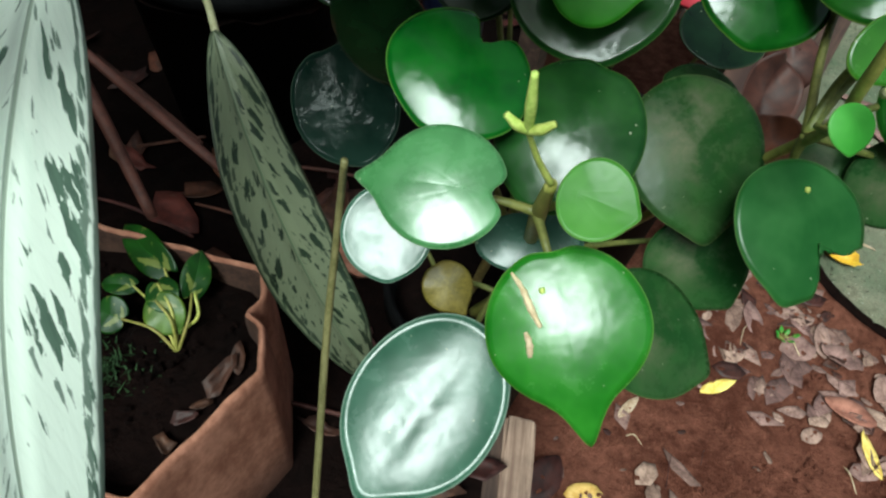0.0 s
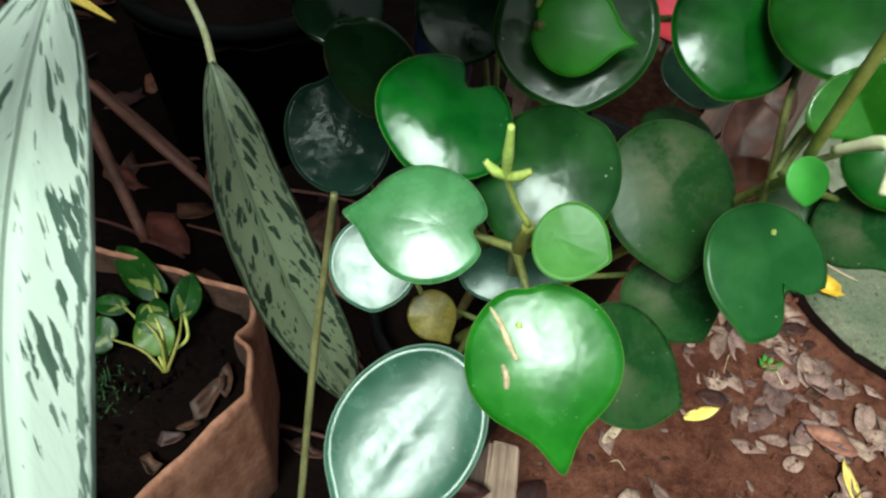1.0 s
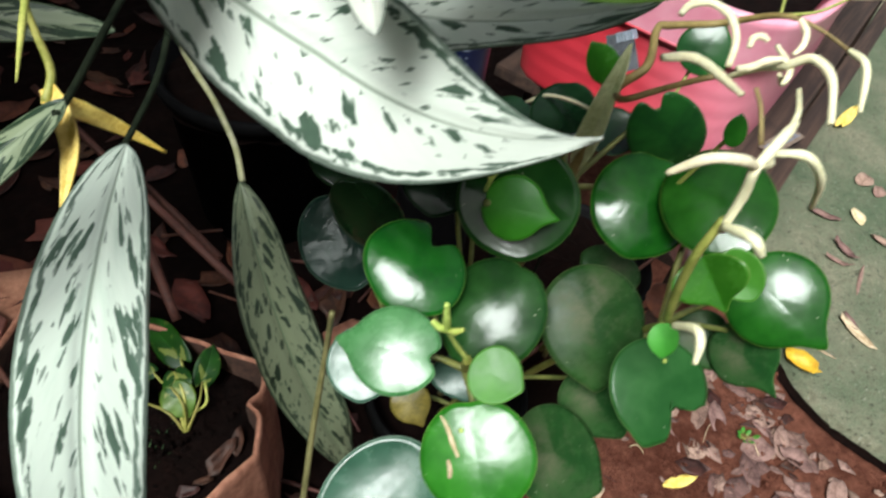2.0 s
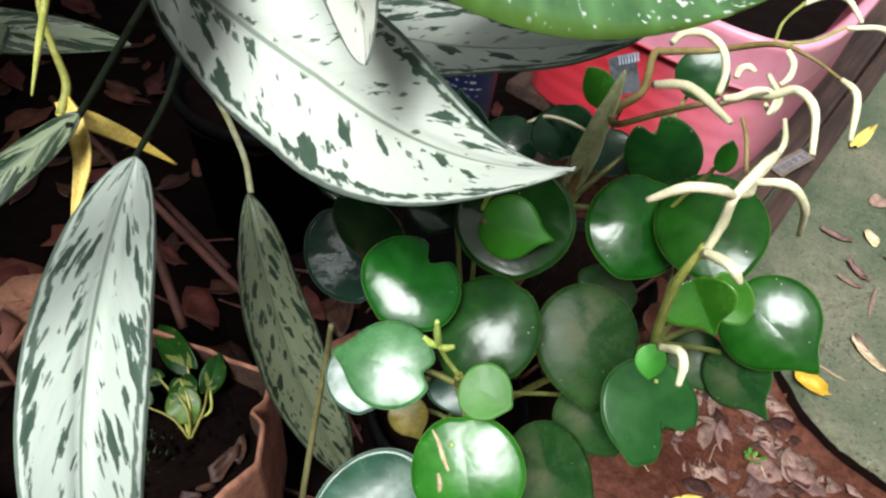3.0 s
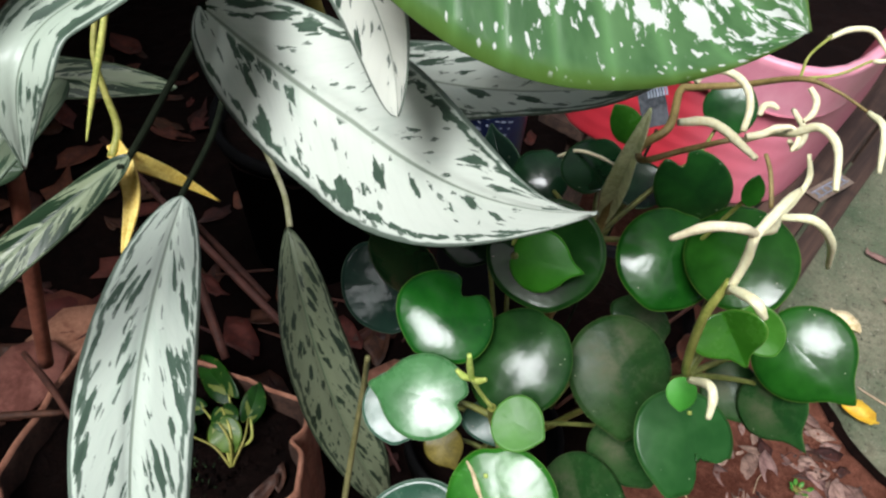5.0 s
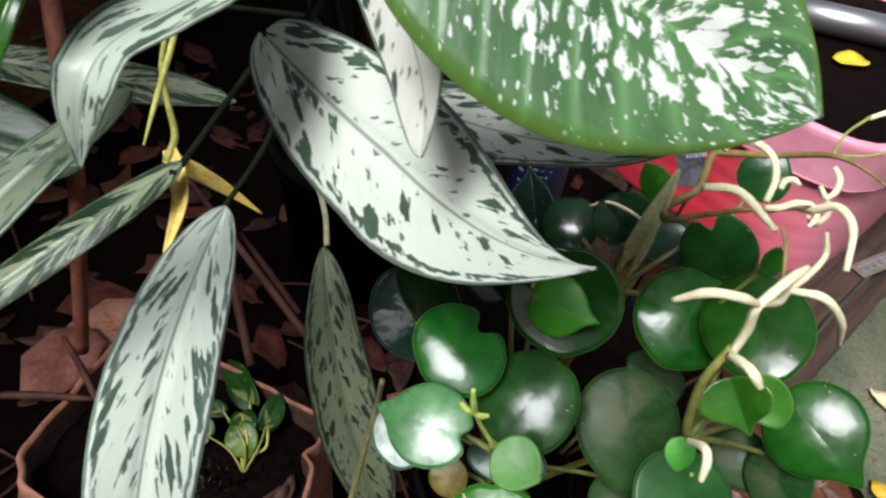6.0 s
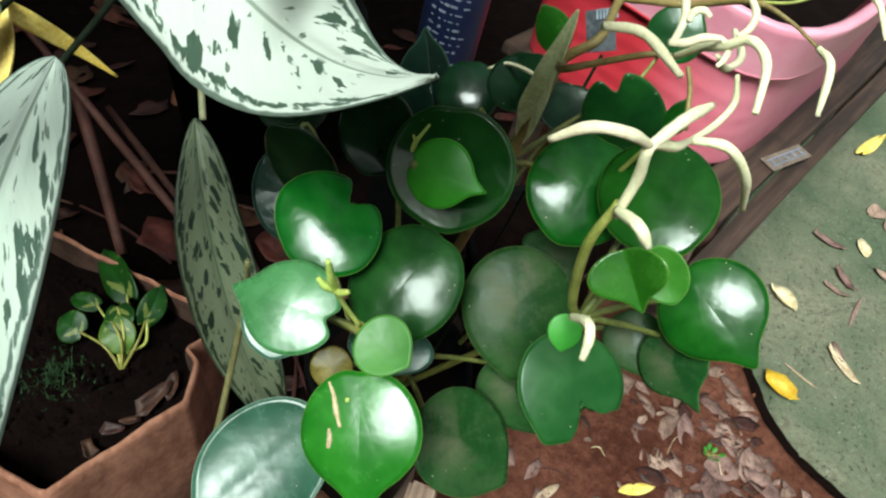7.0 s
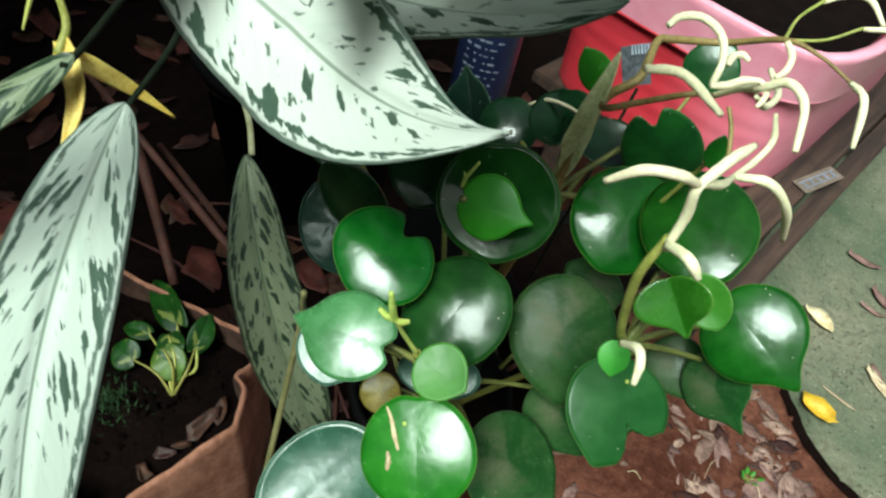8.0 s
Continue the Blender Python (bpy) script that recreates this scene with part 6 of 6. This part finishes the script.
clods.materials.append(SOIL)
tagged(new("soil_clods", clods), "loose clods and grit of reddish soil", "soil", kind="stuff")
sprig = thing("seedling", (0.620, 0.758, 0.000), "tiny pale green weed seedling in soil", "seedling")
for k in range(7):
    c = Vector((0.620, 0.758, 0.000))
    a = k * 0.9
    d = Vector((math.cos(a), math.sin(a), 0.9)) * rnd.uniform(0.008, 0.016)
    solid(part("leaf", round_leaf_mesh("leaf", 0.014, 0.009, OVAL, LEAF_LIME, -0.1, seed=k, rings=3, steps=8), sprig, frame_of(c + d * 1.2, d, (-d.x, -d.y, 1))), 0.0004)
    part("stem", tube_mesh("stem", [c, c + d * 0.6, c + d * 1.2], [0.0007, 0.0007, 0.0006], STEM, 6, 3), sprig)
for k in range(14):
    x, y, a = rnd.uniform(0.3, 0.75), rnd.uniform(0.45, 0.85), rnd.uniform(0, 3.14)
    l = rnd.uniform(0.012, 0.035)
    d = Vector((math.cos(a), math.sin(a), 0)) * l
    ob = tagged(new("rootlet", tube_mesh("rootlet", [-d, Vector((0, 0.008, 0.003)), d], [0.0006, 0.0009, 0.0006], STICK if k % 3 else STRAW, 6, 5)), "thin dry rootlet lying on soil", "twig", "rootlets on the soil")
    ob.location = (x, y, 0.003)

pipe = thing("metal_pipe", (0.36, 1.27, SHELF + 0.185), "dull grey metal pipe lying on the soil of the planter", "pipe")
part("tube", lathe("tube", [(0.022, 0.0), (0.026, 0.001), (0.026, 0.259), (0.022, 0.26), (0.022, 0.02)], ZINC, 32), pipe, Matrix.Translation((0.235, 1.255, SHELF + 0.213)) @ pose(0, 0, 0, 0, 90, 6))
fallen((0.344, 1.157, 0.732), 0.03, YELLOW_LEAF, 0.7, 15, "yellow fallen leaf on the planter's soil", 0.3, 61)
for a, b, r in (((-0.495, 0.230, 0.512), (-0.385, 0.283, 0.508), 0.0045), ((-0.463, 0.332, 0.515), (-0.371, 0.277, 0.508), 0.004)):
    mid_ = (Vector(a) + Vector(b)) / 2
    ob = tagged(new("twig", tube_mesh("twig", [Vector(a) - mid_, Vector((0, 0.002, 0.002)), Vector(b) - mid_], [r * 0.8, r, r * 0.7], STICK, 8, 6, 1.0, 0.06)), "dry reddish brown twig resting on the pot rim", "twig", "twigs on the deck")
    ob.location = mid_
